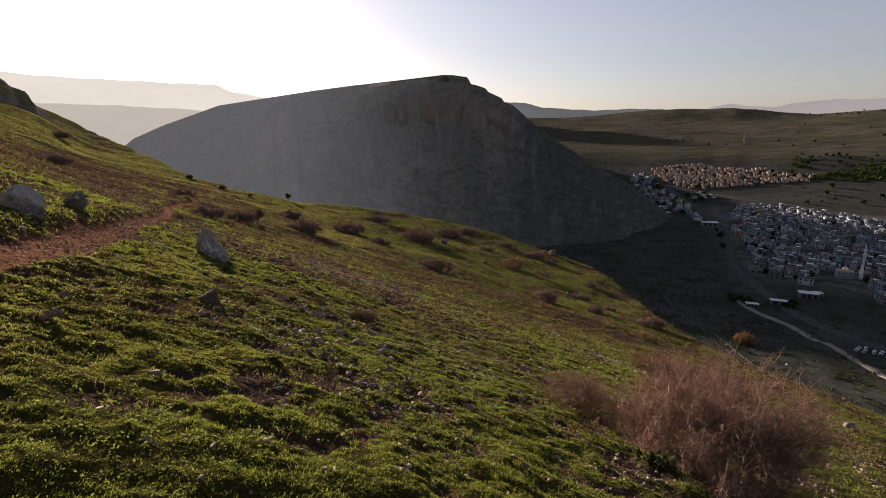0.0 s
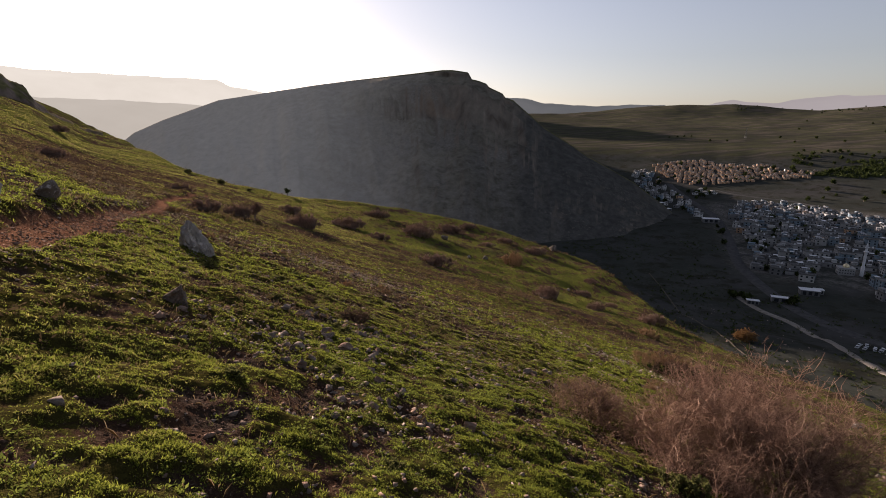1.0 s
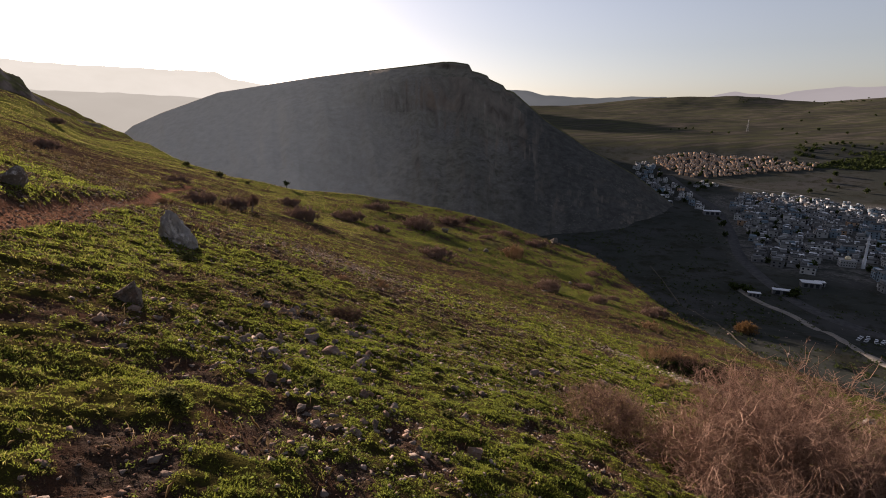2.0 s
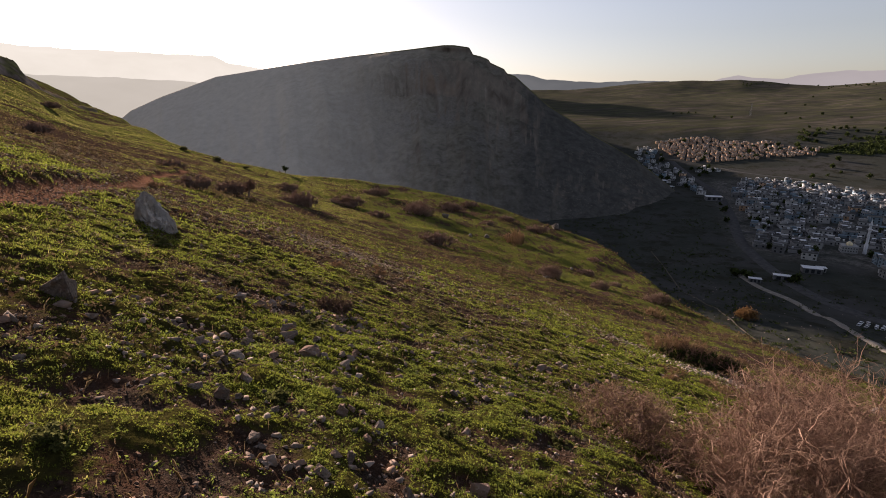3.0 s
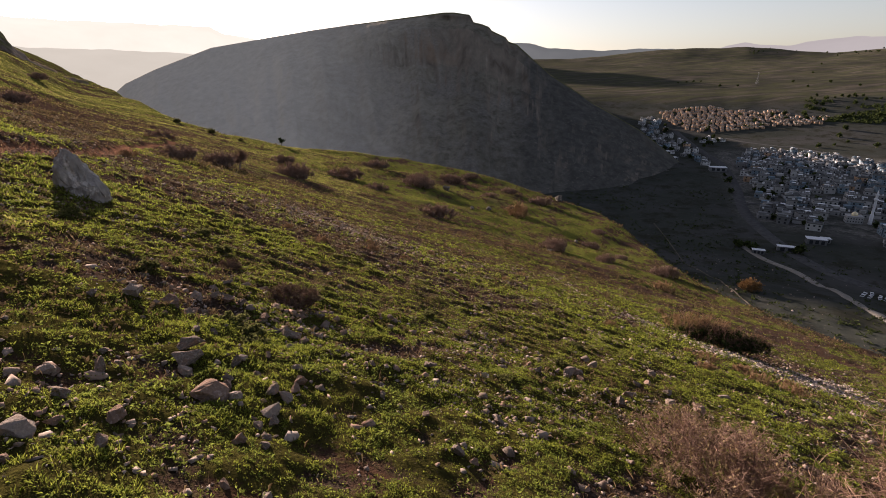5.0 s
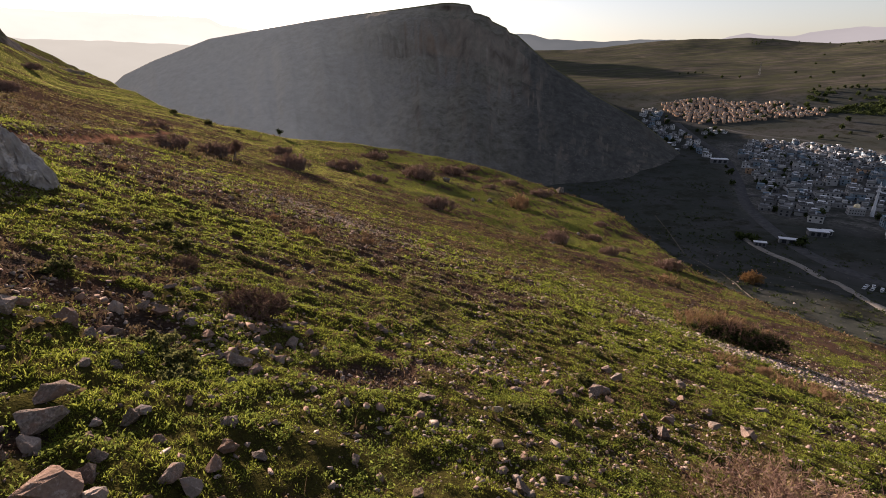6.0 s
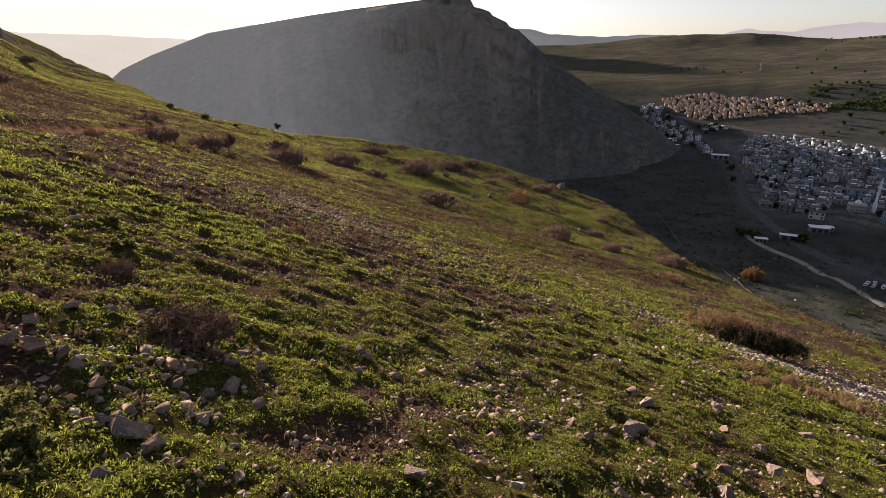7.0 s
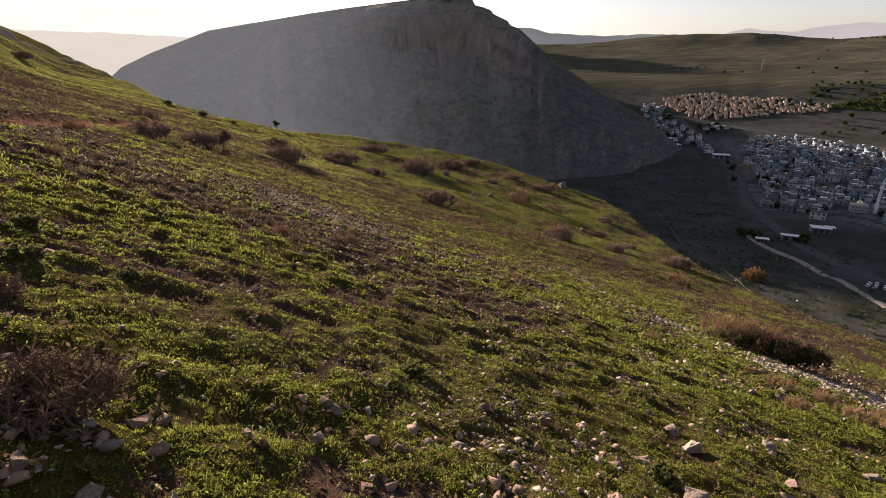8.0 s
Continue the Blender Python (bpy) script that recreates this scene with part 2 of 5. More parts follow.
RUBBER = plain_material("black_rubber", (0.015, 0.015, 0.015), (0.03, 0.03, 0.03), 4.0)
PAINT = plain_material("pale_car_paint", (0.55, 0.56, 0.58), (0.70, 0.71, 0.73), 1.0, 0.3, 0.2, 0.9)
STEEL = plain_material("galvanised_steel", (0.14, 0.145, 0.15), (0.22, 0.225, 0.23), 2.0, 0.6, 0.3)
RUST_LEAF = leaf_material("rusty_autumn_leaves", (0.16, 0.085, 0.035), (0.34, 0.20, 0.08), 0.35)
CLOD = rock_material("dark_earth_clods", (0.035, 0.023, 0.017), (0.16, 0.105, 0.078), 30.0, (0.10, 0.055, 0.036))
RUST = leaf_material("rust_coloured_stalks", (0.17, 0.10, 0.058), (0.36, 0.235, 0.14), 0.25)
PALE_STONE = rock_material("pale_scree_limestone", (0.14, 0.112, 0.098), (0.36, 0.305, 0.272), 14.0, (0.30, 0.21, 0.165))
WHITE_STONE = rock_material("white_limestone", (0.42, 0.40, 0.37), (0.64, 0.62, 0.58), 14.0, (0.45, 0.40, 0.34), 0.1)
DARK_TWIG = leaf_material("dark_burnet_twigs", (0.065, 0.041, 0.031), (0.21, 0.135, 0.10), 0.12)
LITTER = leaf_material("dead_leaves_and_stalks", (0.045, 0.037, 0.024), (0.19, 0.152, 0.098), 0.25)
PATH_STONE = rock_material("reddish_path_gravel", (0.12, 0.072, 0.05), (0.34, 0.24, 0.185), 20.0, (0.20, 0.115, 0.075))
# Paler, yellower grass: sun on the blades is partly put into the colour.
SUNNY_GRASS = leaf_material("sunlit_dry_grass", (0.12, 0.115, 0.034), (0.28, 0.26, 0.075), 0.6)
FAR_TURF = leaf_material("green_hill_turf", (0.055, 0.066, 0.014), (0.19, 0.205, 0.036), 0.5)
CLOVER = leaf_material("clover_and_herb_leaves", (0.051, 0.069, 0.015), (0.178, 0.21, 0.041), 0.5)
SCRUB = leaf_material("brown_and_olive_scrub", (0.045, 0.034, 0.018), (0.15, 0.105, 0.055), 0.25)

# ---- the lie of the land ----
def fade(t):
    t = np.clip(t, 0, 1)
    return t * t * (3 - 2 * t)


def lattice(ix, iy, seed):
    n = (ix.astype(np.int64) * 374761393 + iy.astype(np.int64) * 668265263 + seed * 974634777) & 0xFFFFFFFF
    n = ((n ^ (n >> 13)) * 1274126177) & 0xFFFFFFFF
    return ((n ^ (n >> 16)) & 0xFFFF) / 65535.0


def wave(x, y, seed=0):
    ix, iy = np.floor(x), np.floor(y)
    u, v = fade(x - ix), fade(y - iy)
    a, b = lattice(ix, iy, seed), lattice(ix + 1, iy, seed)
    c, d = lattice(ix, iy + 1, seed), lattice(ix + 1, iy + 1, seed)
    return (a * (1 - u) + b * u) * (1 - v) + (c * (1 - u) + d * u) * v - 0.5


def fbm(x, y, octaves=4, seed=0):
    total, size = 0.0, 1.0
    for k in range(octaves):
        total = total + size * wave(x * 2 ** k + 17.3 * k, y * 2 ** k - 9.1 * k, seed + k)
        size *= 0.5
    return total


CREST_AZ = (-180, -70, -45, -36, -31, -27.5, -23, -16.7, -12, -5, 1, 7.5, 14, 17.5, 21, 25, 30, 34, 45, 60, 90, 180)
CREST_R = (260, 300, 420, 380, 260, 198, 172, 169, 180, 190, 186, 175, 162, 157, 133, 106, 85, 76, 68, 62, 60, 260)
VALLEY_R = (0, 120, 200, 270, 340, 400, 460, 550, 680, 800, 880, 1045, 1150, 1600, 2100)
VALLEY_Z = (-60, -70, -86, -95, -111, -114, -112.6, -107.6, -99.6, -91, -83.5, -56, -34, 14, 55)
SKY_AZ = (-6, 13, 17, 21, 25, 29.8, 33.5, 36.5, 41, 60)
SKY_TAN = (0.034, 0.034, 0.037, 0.043, 0.0468, 0.0483, 0.0394, 0.0354, 0.0357, 0.036)


def hill(x, y):
    u, v = x / 30, y / 30
    return 0.870 - 11.082 * u - 10.108 * v + 0.245 * u * u + 0.951 * u * v + 0.841 * v * v


FAR = 1.15


def valley(r, az):
    r = r / FAR
    r = r - 18 * fbm(az * 0.16, az * 0, 3, 77) * fade((r - 880) / 150) * (1 - fade((r - 1300) / 400))
    right = np.interp(r, VALLEY_R, VALLEY_Z)
    ridge = 2600 * np.interp(az, SKY_AZ, SKY_TAN) + 2
    k = fade((r - 2100) / 500)
    right = np.where(r > 1125, np.minimum(right, np.maximum(ridge, -70)), right)
    right = np.where(r > 2100, np.minimum(55, ridge) + (ridge - np.minimum(55, ridge)) * k - 0.09 * np.maximum(r - 2600, 0), right)
    left = np.where(r < 400, right, -115 + 20 * fade((r - 1500) / 3000))
    return 2.35 + FAR * (left + (right - left) * fade((az + 7) / 8) - 2.35)


def smooth_max(a, b, k):
    h = np.clip(0.5 + 0.5 * (a - b) / k, 0, 1)
    return b + (a - b) * h + k * h * (1 - h)


def lay(x, y):
    """Height of the land, without small relief."""
    x, y = np.asarray(x, float), np.asarray(y, float)
    r, az = np.hypot(x, y), np.degrees(np.arctan2(x, y))
    edge = np.interp(az, CREST_AZ, CREST_R)
    out = np.maximum(r - edge, 0)
    lim = np.minimum(r, edge + 60) / np.maximum(r, 1e-6)
    top = hill(x * lim, y * lim) - 0.9 * out * out / (out + 22)
    low = valley(r, az)
    z = np.where(out > 0, smooth_max(top, low, 12.0), hill(x, y))
    return z + 9.5 * fade((-az - 34) / 6) * fade((az + 75) / 20) * fade((r - 110) / 170) * (1 - fade(out / 60))


PATH_LINE = ((-1.8, -3), (-3.1, 0), (-4.5, 3.5), (-5.75, 6.35), (-6.65, 8.4), (-8.8, 13), (-11.2, 17.5), (-13.6, 22.2), (-17, 30), (-20.3, 36.3), (-24.2, 43.5), (-28.4, 50.8), (-34, 65), (-37, 74), (-45, 96))


def path_distance(x, y):
    """Distance to the footpath's middle; negative on its uphill side."""
    best, side = np.full(np.shape(x), 1e9), np.ones(np.shape(x))
    for (ax, ay), (bx, by) in zip(PATH_LINE, PATH_LINE[1:]):
        dx, dy = bx - ax, by - ay
        t = np.clip(((x - ax) * dx + (y - ay) * dy) / (dx * dx + dy * dy), 0, 1)
        d = np.hypot(x - ax - t * dx, y - ay - t * dy)
        side = np.where(d < best, np.sign((x - ax) * dy - (y - ay) * dx), side)
        best = np.minimum(best, d)
    return best * side


def on_path(x, y):
    return 1 - fade((np.abs(path_distance(x, y)) + 0.3 * fbm(x * 1.1, y * 1.1, 3, 61) - 0.26) / 0.26)


def hummock(x, y):
    """Small mounds that the turf grows on, with bare hollows between them."""
    return fbm(x * 3.1, y * 3.1, 3, 21)


def away_from(line, x, y):
    best = np.full(np.shape(x), 1e9)
    for (ax, ay), (bx, by) in zip(line, line[1:]):
        dx, dy = bx - ax, by - ay
        t = np.clip(((x - ax) * dx + (y - ay) * dy) / (dx * dx + dy * dy), 0, 1)
        best = np.minimum(best, np.hypot(x - ax - t * dx, y - ay - t * dy))
    return best


# bands of brown stony ground and of greener turf across the slope, with their half widths
BROWN_BANDS = ((((-3.3, 6.7), (-2.4, 6.0), (-1.7, 6.1)), 0.32, 0.38), (((-1.8, 5.2), (-1.4, 5.05)), 0.25, 0.35), (((-45, 66), (-26.3, 39.2), (-16.6, 32.2), (-9.9, 27.1), (-5.3, 23.9), (-1.8, 23.3), (1.4, 20.6)), 3.6, 0.6), (((-62, 76), (-70, 98), (-70, 118), (-58, 120)), 18.0, 0.6), (((-8, 15), (-5.5, 11.6), (-3.6, 12.6)), 1.2, 0.25), (((-9, 37), (-6.4, 33), (-4.6, 31)), 3.0, 0.5), (((4, 46), (12, 44), (22, 46)), 4.0, 0.25))
GREEN_BANDS = ((((-8.5, 17.5), (-6.5, 12), (-4.8, 8), (-3.5, 4)), 1.2, 0.35), (((-118, 138), (-124, 168), (-104, 178)), 15.0, 0.45), (((-30, 120), (-10, 110), (10, 100), (28, 90)), 16.0, 0.28), (((-4, 18), (0, 17), (5, 19)), 1.8, 0.2), (((-1.5, 10), (0, 10.6), (1.2, 11.4), (2.5, 12.4)), 1.2, 0.5))


def bands(which, x, y):
    total = 0.0
    for line, wide, weight in which:
        total = total + weight * np.exp(-(away_from(line, x, y) / wide) ** 2)
    return total


def turf(x, y):
    """How much grass covers the hillside, 0 to 1."""
    a, b = x * 0.80 + y * 0.60, -x * 0.60 + y * 0.80
    wide = fbm(a * 0.055, b * 0.12, 3, 3)
    mid = fbm(a * 0.30, b * 0.55, 4, 9)
    lush = 0.26 * fade((9 - np.hypot(x + 1.5, y - 2)) / 8) + 0.18 * fade((y - 4) / 4) * fade((6.5 - np.hypot(x + 0.5, y - np.clip(y, 4, 13))) / 4)
    g = 0.53 + 0.7 * wide + 0.95 * mid + 1.15 * hummock(x, y) + lush + bands(GREEN_BANDS, x, y) - bands(BROWN_BANDS, x, y) + 0.22 * fade((np.hypot(x, y) - 60) / 90)
    return np.clip(g, 0, 1) * (1 - on_path(x, y))


def land(x, y):
    x, y = np.asarray(x, float), np.asarray(y, float)
    r = np.hypot(x, y)
    z = lay(x, y)
    here = 1 - fade((r - 60) / 80)
    z = z + here * (0.10 * fbm(x * 0.45, y * 0.45, 3, 31) + 0.05 * fbm(x * 1.1, y * 1.1, 2, 41) + (0.10 + 0.05 * fade((y - 11.5) / 8)) * hummock(x, y) * (1 - on_path(x, y)))
    z = z + fade((r - 25) / 60) * (1 - fade((r - 400) / 300)) * 1.3 * fbm(x * 0.06, y * 0.06, 4, 51)
    z = z + fade((r - 1450) / 400) * 18 * fbm(x * 0.003, y * 0.003, 5, 71)
    # Unseen hill behind the mountain, added to shade the fields beside it.
    z = np.maximum(z, -125 + 350 * np.exp(-((x - 10) / 260) ** 2 - ((y - 2350) / 430) ** 2))
    d = path_distance(x, y)
    bank = np.where(d < 0, fade((-d - 0.25) / 0.5) * (1 - fade((-d - 0.8) / 1.6)), 0)
    return z + 0.22 * bank - 0.07 * on_path(x, y)


def mesh_of(name, verts, faces, material, smooth=False):
    """A mesh from an array of corners and an array of three- or four-sided faces."""
    verts, faces = np.asarray(verts, np.float32), np.asarray(faces, np.int32)
    me = bpy.data.meshes.new(name)
    k = faces.shape[1]
    me.vertices.add(len(verts))
    me.vertices.foreach_set("co", verts.ravel())
    me.loops.add(faces.size)
    me.loops.foreach_set("vertex_index", faces.ravel())
    me.polygons.add(len(faces))
    me.polygons.foreach_set("loop_start", np.arange(0, faces.size, k, dtype=np.int32))
    me.polygons.foreach_set("loop_total", np.full(len(faces), k, np.int32))
    if smooth:
        me.polygons.foreach_set("use_smooth", np.ones(len(faces), bool))
    me.update(calc_edges=True)
    me.validate()
    me.materials.append(material)
    return me


def sheet(rows, cols, wrap=False):
    i, j = np.meshgrid(np.arange(rows - 1), np.arange(cols if wrap else cols - 1), indexing="ij")
    k = (j + 1) % cols
    return np.stack([i * cols + j, i * cols + k, (i + 1) * cols + k, (i + 1) * cols + j], -1).reshape(-1, 4)


def give(me, name, values):
    a = me.attributes.new(name, "FLOAT", "POINT")
    a.data.foreach_set("value", np.asarray(values, np.float32).ravel())


def build_ground():
    az = np.radians(np.concatenate([np.arange(-54, 58, 0.29), np.arange(58, 306, 3.0)]))
    rad = np.concatenate([[0.01, 0.5, 1.0], np.geomspace(1.4, 80, 760), np.geomspace(80, 4950, 300)[1:]])
    R, A = np.meshgrid(rad, az, indexing="ij")
    x, y = R * np.sin(A), R * np.cos(A)
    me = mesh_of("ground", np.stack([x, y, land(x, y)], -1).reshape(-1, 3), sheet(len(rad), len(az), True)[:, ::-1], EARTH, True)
    give(me, "grass", turf(x, y))
    give(me, "path", on_path(x, y))
    give(me, "sward", fade((R - 22) / 35))
    edge = np.interp(np.degrees(np.arctan2(x, y)), CREST_AZ, CREST_R)
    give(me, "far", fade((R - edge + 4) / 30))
    give(me, "field", fade((R / FAR - np.interp(np.degrees(A), (20, 24, 34, 38), (1080, 1060, 1065, 1130))) / 60))
    give(me, "yard", fade((R / FAR - 430) / 40) * (1 - fade((R / FAR - 760) / 40)) * fade((np.degrees(A) - 29.5 + 0.012 * (R / FAR - 520)) / 3) * (np.degrees(A) < 56))
    return tagged(new("ground", me), "green stony hillside falling to a valley with fields", "ground", kind="structure")


build_ground()

RIDGE_AZ = (-38, -33.0, -31.2, -28.6, -23.4, -18.2, -13.6, -9.9, -5, -1.9, 0.1, 1.2, 2.9, 3.3, 4.1, 4.95, 5.2, 6.7, 7.0, 7.9, 9.5, 11.6, 14.2, 16.1, 18, 21.2, 24.5, 27)
RIDGE_TAN = (-0.115, -0.03, -0.004, 0.0176, 0.0527, 0.0695, 0.0834, 0.0928, 0.1032, 0.1097, 0.1139, 0.1139, 0.1097, 0.0972, 0.094, 0.0887, 0.0825, 0.0708, 0.0634, 0.0581, 0.0347, 0.0049, -0.0227, -0.0449, -0.0626, -0.0932, -0.135, -0.17)


def build_mountain():
    az = np.arange(-38, 27, 0.17)
    s = np.concatenate([np.linspace(-0.12, 1.0, 150), 1 + np.linspace(0.02, 2.2, 40)])
    S, A = np.meshgrid(s, az, indexing="ij")
    top_r = np.interp(A, (-36, -20, 0, 3, 10, 20, 27), (1000, 900, 780, 760, 735, 700, 690))
    foot_r = np.interp(A, (-36, -20, 0, 10, 20, 27), (620, 520, 470, 470, 520, 600))
    along = np.radians(A) * 760
    gully = fbm(along / 46, S * 1.3, 5, 5)
    rib = np.abs(fbm(along / 120, S * 0.6, 4, 15))
    top_z = 2.35 + top_r * np.interp(A, RIDGE_AZ, RIDGE_TAN)
    body_z = 2.35 + top_r * np.interp(A, RIDGE_AZ[::3] + RIDGE_AZ[-1:], RIDGE_TAN[::3] + RIDGE_TAN[-1:])
    low = -118.0
    t = np.clip(S + 0.06 * gully * np.sin(np.clip(S, 0, 1) * math.pi) * 1.4 + 0.05 * fbm(along / 130, S * 3, 3, 35) * np.clip(3 - 3 * S, 0, 1), 0, 1)
    crag = fade((A + 16) / 12) * (1 - fade((A - 7) / 8))
    smooth_rise = 0.72 * t + 0.28 * fade(t)
    craggy = np.interp(t, (0, 0.30, 0.60, 0.74, 0.86, 0.94, 1), (0, 0.23, 0.50, 0.66, 0.90, 0.965, 1.0))
    rise = smooth_rise + (craggy - smooth_rise) * crag
    z = low + (body_z + (top_z - body_z) * fade((S - 0.82) / 0.18) - low) * rise
    z = z + np.where(S < 0, S * 60, 0)
    z = z + (12 * rib + 5 * fbm(along / 18, S * 9, 4, 25)) * np.sin(np.clip(S, 0, 1) * math.pi) * np.clip(1.6 - 1.6 * S, 0, 1)
    # Unseen back slope, its fall set so that its shadow covers the town.
    run = (S - 1) * 280
    fall = np.interp(A, (-36, 8, 14, 27), (0.11, 0.11, 0.4, 0.6))
    z = np.where(S > 1, top_z - fall * run, z)
    r = np.where(S <= 1, foot_r + (top_r - foot_r) * S, top_r + run)
    r = r + crag * (26 * fbm(along / 55, S * 1.5, 4, 45) + 14 * np.abs(fbm(along / 16, S * 3, 3, 46))) * fade((S - 0.25) / 0.3) * (1 - fade((S - 0.93) / 0.06))
    r, z = r * FAR, 2.35 + FAR * (z - 2.35)
    x, y = r * np.sin(np.radians(A)), r * np.cos(np.radians(A))
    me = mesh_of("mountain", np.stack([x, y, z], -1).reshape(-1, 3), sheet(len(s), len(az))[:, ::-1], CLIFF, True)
    # Low values, at the far flank, take the haze-pale slope colour.
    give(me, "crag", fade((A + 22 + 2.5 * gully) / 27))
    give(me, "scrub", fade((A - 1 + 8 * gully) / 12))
    give(me, "rim", fade((S - 0.955) / 0.05) * fade((A + 14) / 8))
    return tagged(new("mountain", me), "long limestone mountain with a cliff edge and scree slopes in shade", "mountain", kind="structure")


build_mountain()


def far_ridge(name, dist, deep, table, material, label, seed):
    """A hazy ridge on the horizon; table: azimuth and slope of the sight line to its top."""
    a0, a1 = table[0][0], table[-1][0]
    az = np.linspace(a0, a1, 160)
    tan = np.interp(az, [t[0] for t in table], [t[1] for t in table]) + 0.0016 * fbm(az * 0.9, az * 0, 4, seed)
    rows = []
    for depth, share in ((0, 0.0), (0.05, 0.5), (0.12, 0.85), (0.2, 1.0), (0.35, 0.9)):
        r = dist * (1 + depth)
        z = -118 + (2.35 + dist * 1.2 * tan + 118) * share
        rows.append(np.stack([r * np.sin(np.radians(az)), r * np.cos(np.radians(az)), z], -1))
    me = mesh_of(name, np.concatenate(rows), sheet(5, len(az))[:, ::-1], material, True)
    return tagged(new(name, me), label, "ridge", kind="structure")


# Haze is put into these glow colours, warm towards the sun, blue away.
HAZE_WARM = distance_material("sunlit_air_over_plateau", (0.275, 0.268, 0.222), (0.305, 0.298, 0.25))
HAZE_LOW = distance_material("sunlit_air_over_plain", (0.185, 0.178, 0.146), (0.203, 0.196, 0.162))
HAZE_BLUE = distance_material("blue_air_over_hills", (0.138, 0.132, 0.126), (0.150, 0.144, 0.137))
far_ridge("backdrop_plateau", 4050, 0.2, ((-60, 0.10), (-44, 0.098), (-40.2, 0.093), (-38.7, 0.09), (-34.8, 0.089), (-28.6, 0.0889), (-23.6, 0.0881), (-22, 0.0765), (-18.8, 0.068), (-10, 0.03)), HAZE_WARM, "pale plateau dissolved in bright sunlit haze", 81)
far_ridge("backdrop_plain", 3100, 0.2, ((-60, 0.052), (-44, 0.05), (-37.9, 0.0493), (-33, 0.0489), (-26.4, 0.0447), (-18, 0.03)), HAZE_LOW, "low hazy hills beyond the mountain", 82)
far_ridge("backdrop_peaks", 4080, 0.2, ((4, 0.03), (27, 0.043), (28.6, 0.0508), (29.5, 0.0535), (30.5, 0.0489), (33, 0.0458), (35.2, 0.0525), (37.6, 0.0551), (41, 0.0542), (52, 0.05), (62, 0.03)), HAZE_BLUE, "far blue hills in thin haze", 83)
# Shade and blue haze are both put into this glow colour.
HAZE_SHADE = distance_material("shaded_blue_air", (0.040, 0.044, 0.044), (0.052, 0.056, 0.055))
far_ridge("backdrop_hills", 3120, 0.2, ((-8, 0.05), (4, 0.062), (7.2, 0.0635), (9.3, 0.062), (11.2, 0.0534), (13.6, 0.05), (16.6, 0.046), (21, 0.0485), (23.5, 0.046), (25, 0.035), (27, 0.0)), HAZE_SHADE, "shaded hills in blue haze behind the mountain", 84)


def build_crag():
    """The rocky spur that closes the hillside on its upper side."""
    az = np.arange(-62, -33.5, 0.2)
    s = np.linspace(0, 1.6, 40)
    S, A = np.meshgrid(s, az, indexing="ij")
    tan = np.interp(A, (-62, -50, -45, -42, -40.25, -39.4, -38.8, -38.3, -37.5, -36.8, -35, -33.5), (0.2, 0.15, 0.118, 0.098, 0.0826, 0.074, 0.0626, 0.0465, 0.0345, -0.02, -0.08, -0.12))
    near_r = 285 + 25 * fbm(A * 0.5, A * 0, 3, 7)
    r = near_r + 40 * S
    x, y = r * np.sin(np.radians(A)), r * np.cos(np.radians(A))
    x0, y0 = near_r * np.sin(np.radians(A)), near_r * np.cos(np.radians(A))
    foot = lay(x0, y0) - 4
    top = 2.35 + (near_r + 28) * tan + 2.2 * fbm(A * 2.0, S * 0.7, 4, 8)
    rise = np.interp(S, (0, 0.18, 0.24, 0.42, 0.5, 0.72, 1.0, 1.6), (0, 0.25, 0.55, 0.66, 0.9, 1.0, 0.98, 0.5))
    z = foot + (np.maximum(top, foot + 6.2 + 2.0 * fbm(A * 1.3, A * 0, 3, 28)) - foot) * rise + 1.6 * fbm(A * 3.0, S * 6, 4, 18) * np.minimum(S * 5, 1)
    me = mesh_of("rocky_spur", np.stack([x, y, z], -1).reshape(-1, 3), sheet(len(s), len(az))[:, ::-1], SPUR, True)
    return tagged(new("rocky_spur", me), "brown limestone crag along the upper hillside", "crag", kind="structure")


build_crag()


# ---- helpers for things ----
def part(name, me, parent, label="", m=None):
    ob = new(name, me)
    ob.parent = parent
    if m is not None:
        ob.matrix_basis = m
    return tagged(ob, label)


def thing(name, label, category, group="", kind="", at=None):
    ob = new(name)
    ob.empty_display_size = 0.1
    if at is not None:
        ob.matrix_basis = at
    return tagged(ob, label, category, group, kind)


def spot(x, y, sink=0.0, turn=0.0, size=1.0):
    return Matrix.Translation((x, y, float(land(x, y)) - sink)) @ Matrix.Rotation(turn, 4, "Z") @ Matrix.Diagonal((size, size, size, 1))


def unit(v):
    return v / np.maximum(np.linalg.norm(v, axis=-1, keepdims=True), 1e-9)


def tubes(points, radius, tip=0.25, sides=3):
    """Tapered stalks along points (n, k, 3)."""
    n, k, _ = points.shape
    way = unit(points[:, -1] - points[:, 0])
    side = unit(np.cross(way, np.array([0.31, 0.17, 0.93])))
    other = np.cross(way, side)
    taper = np.linspace(1, tip, k)
    ang = np.arange(sides) * 2 * math.pi / sides
    ring = side[:, None, :] * np.cos(ang)[None, :, None] + other[:, None, :] * np.sin(ang)[None, :, None]
    v = points[:, :, None, :] + ring[:, None, :, :] * (radius[:, None] * taper[None, :])[:, :, None, None]
    base = (np.arange(n) * k * sides)[:, None, None]
    i, j = np.meshgrid(np.arange(k - 1), np.arange(sides), indexing="ij")
    q = np.stack([i * sides + j, i * sides + (j + 1) % sides, (i + 1) * sides + (j + 1) % sides, (i + 1) * sides + j], -1).reshape(1, -1, 4)
    return v.reshape(-1, 3), (q + base).reshape(-1, 4)


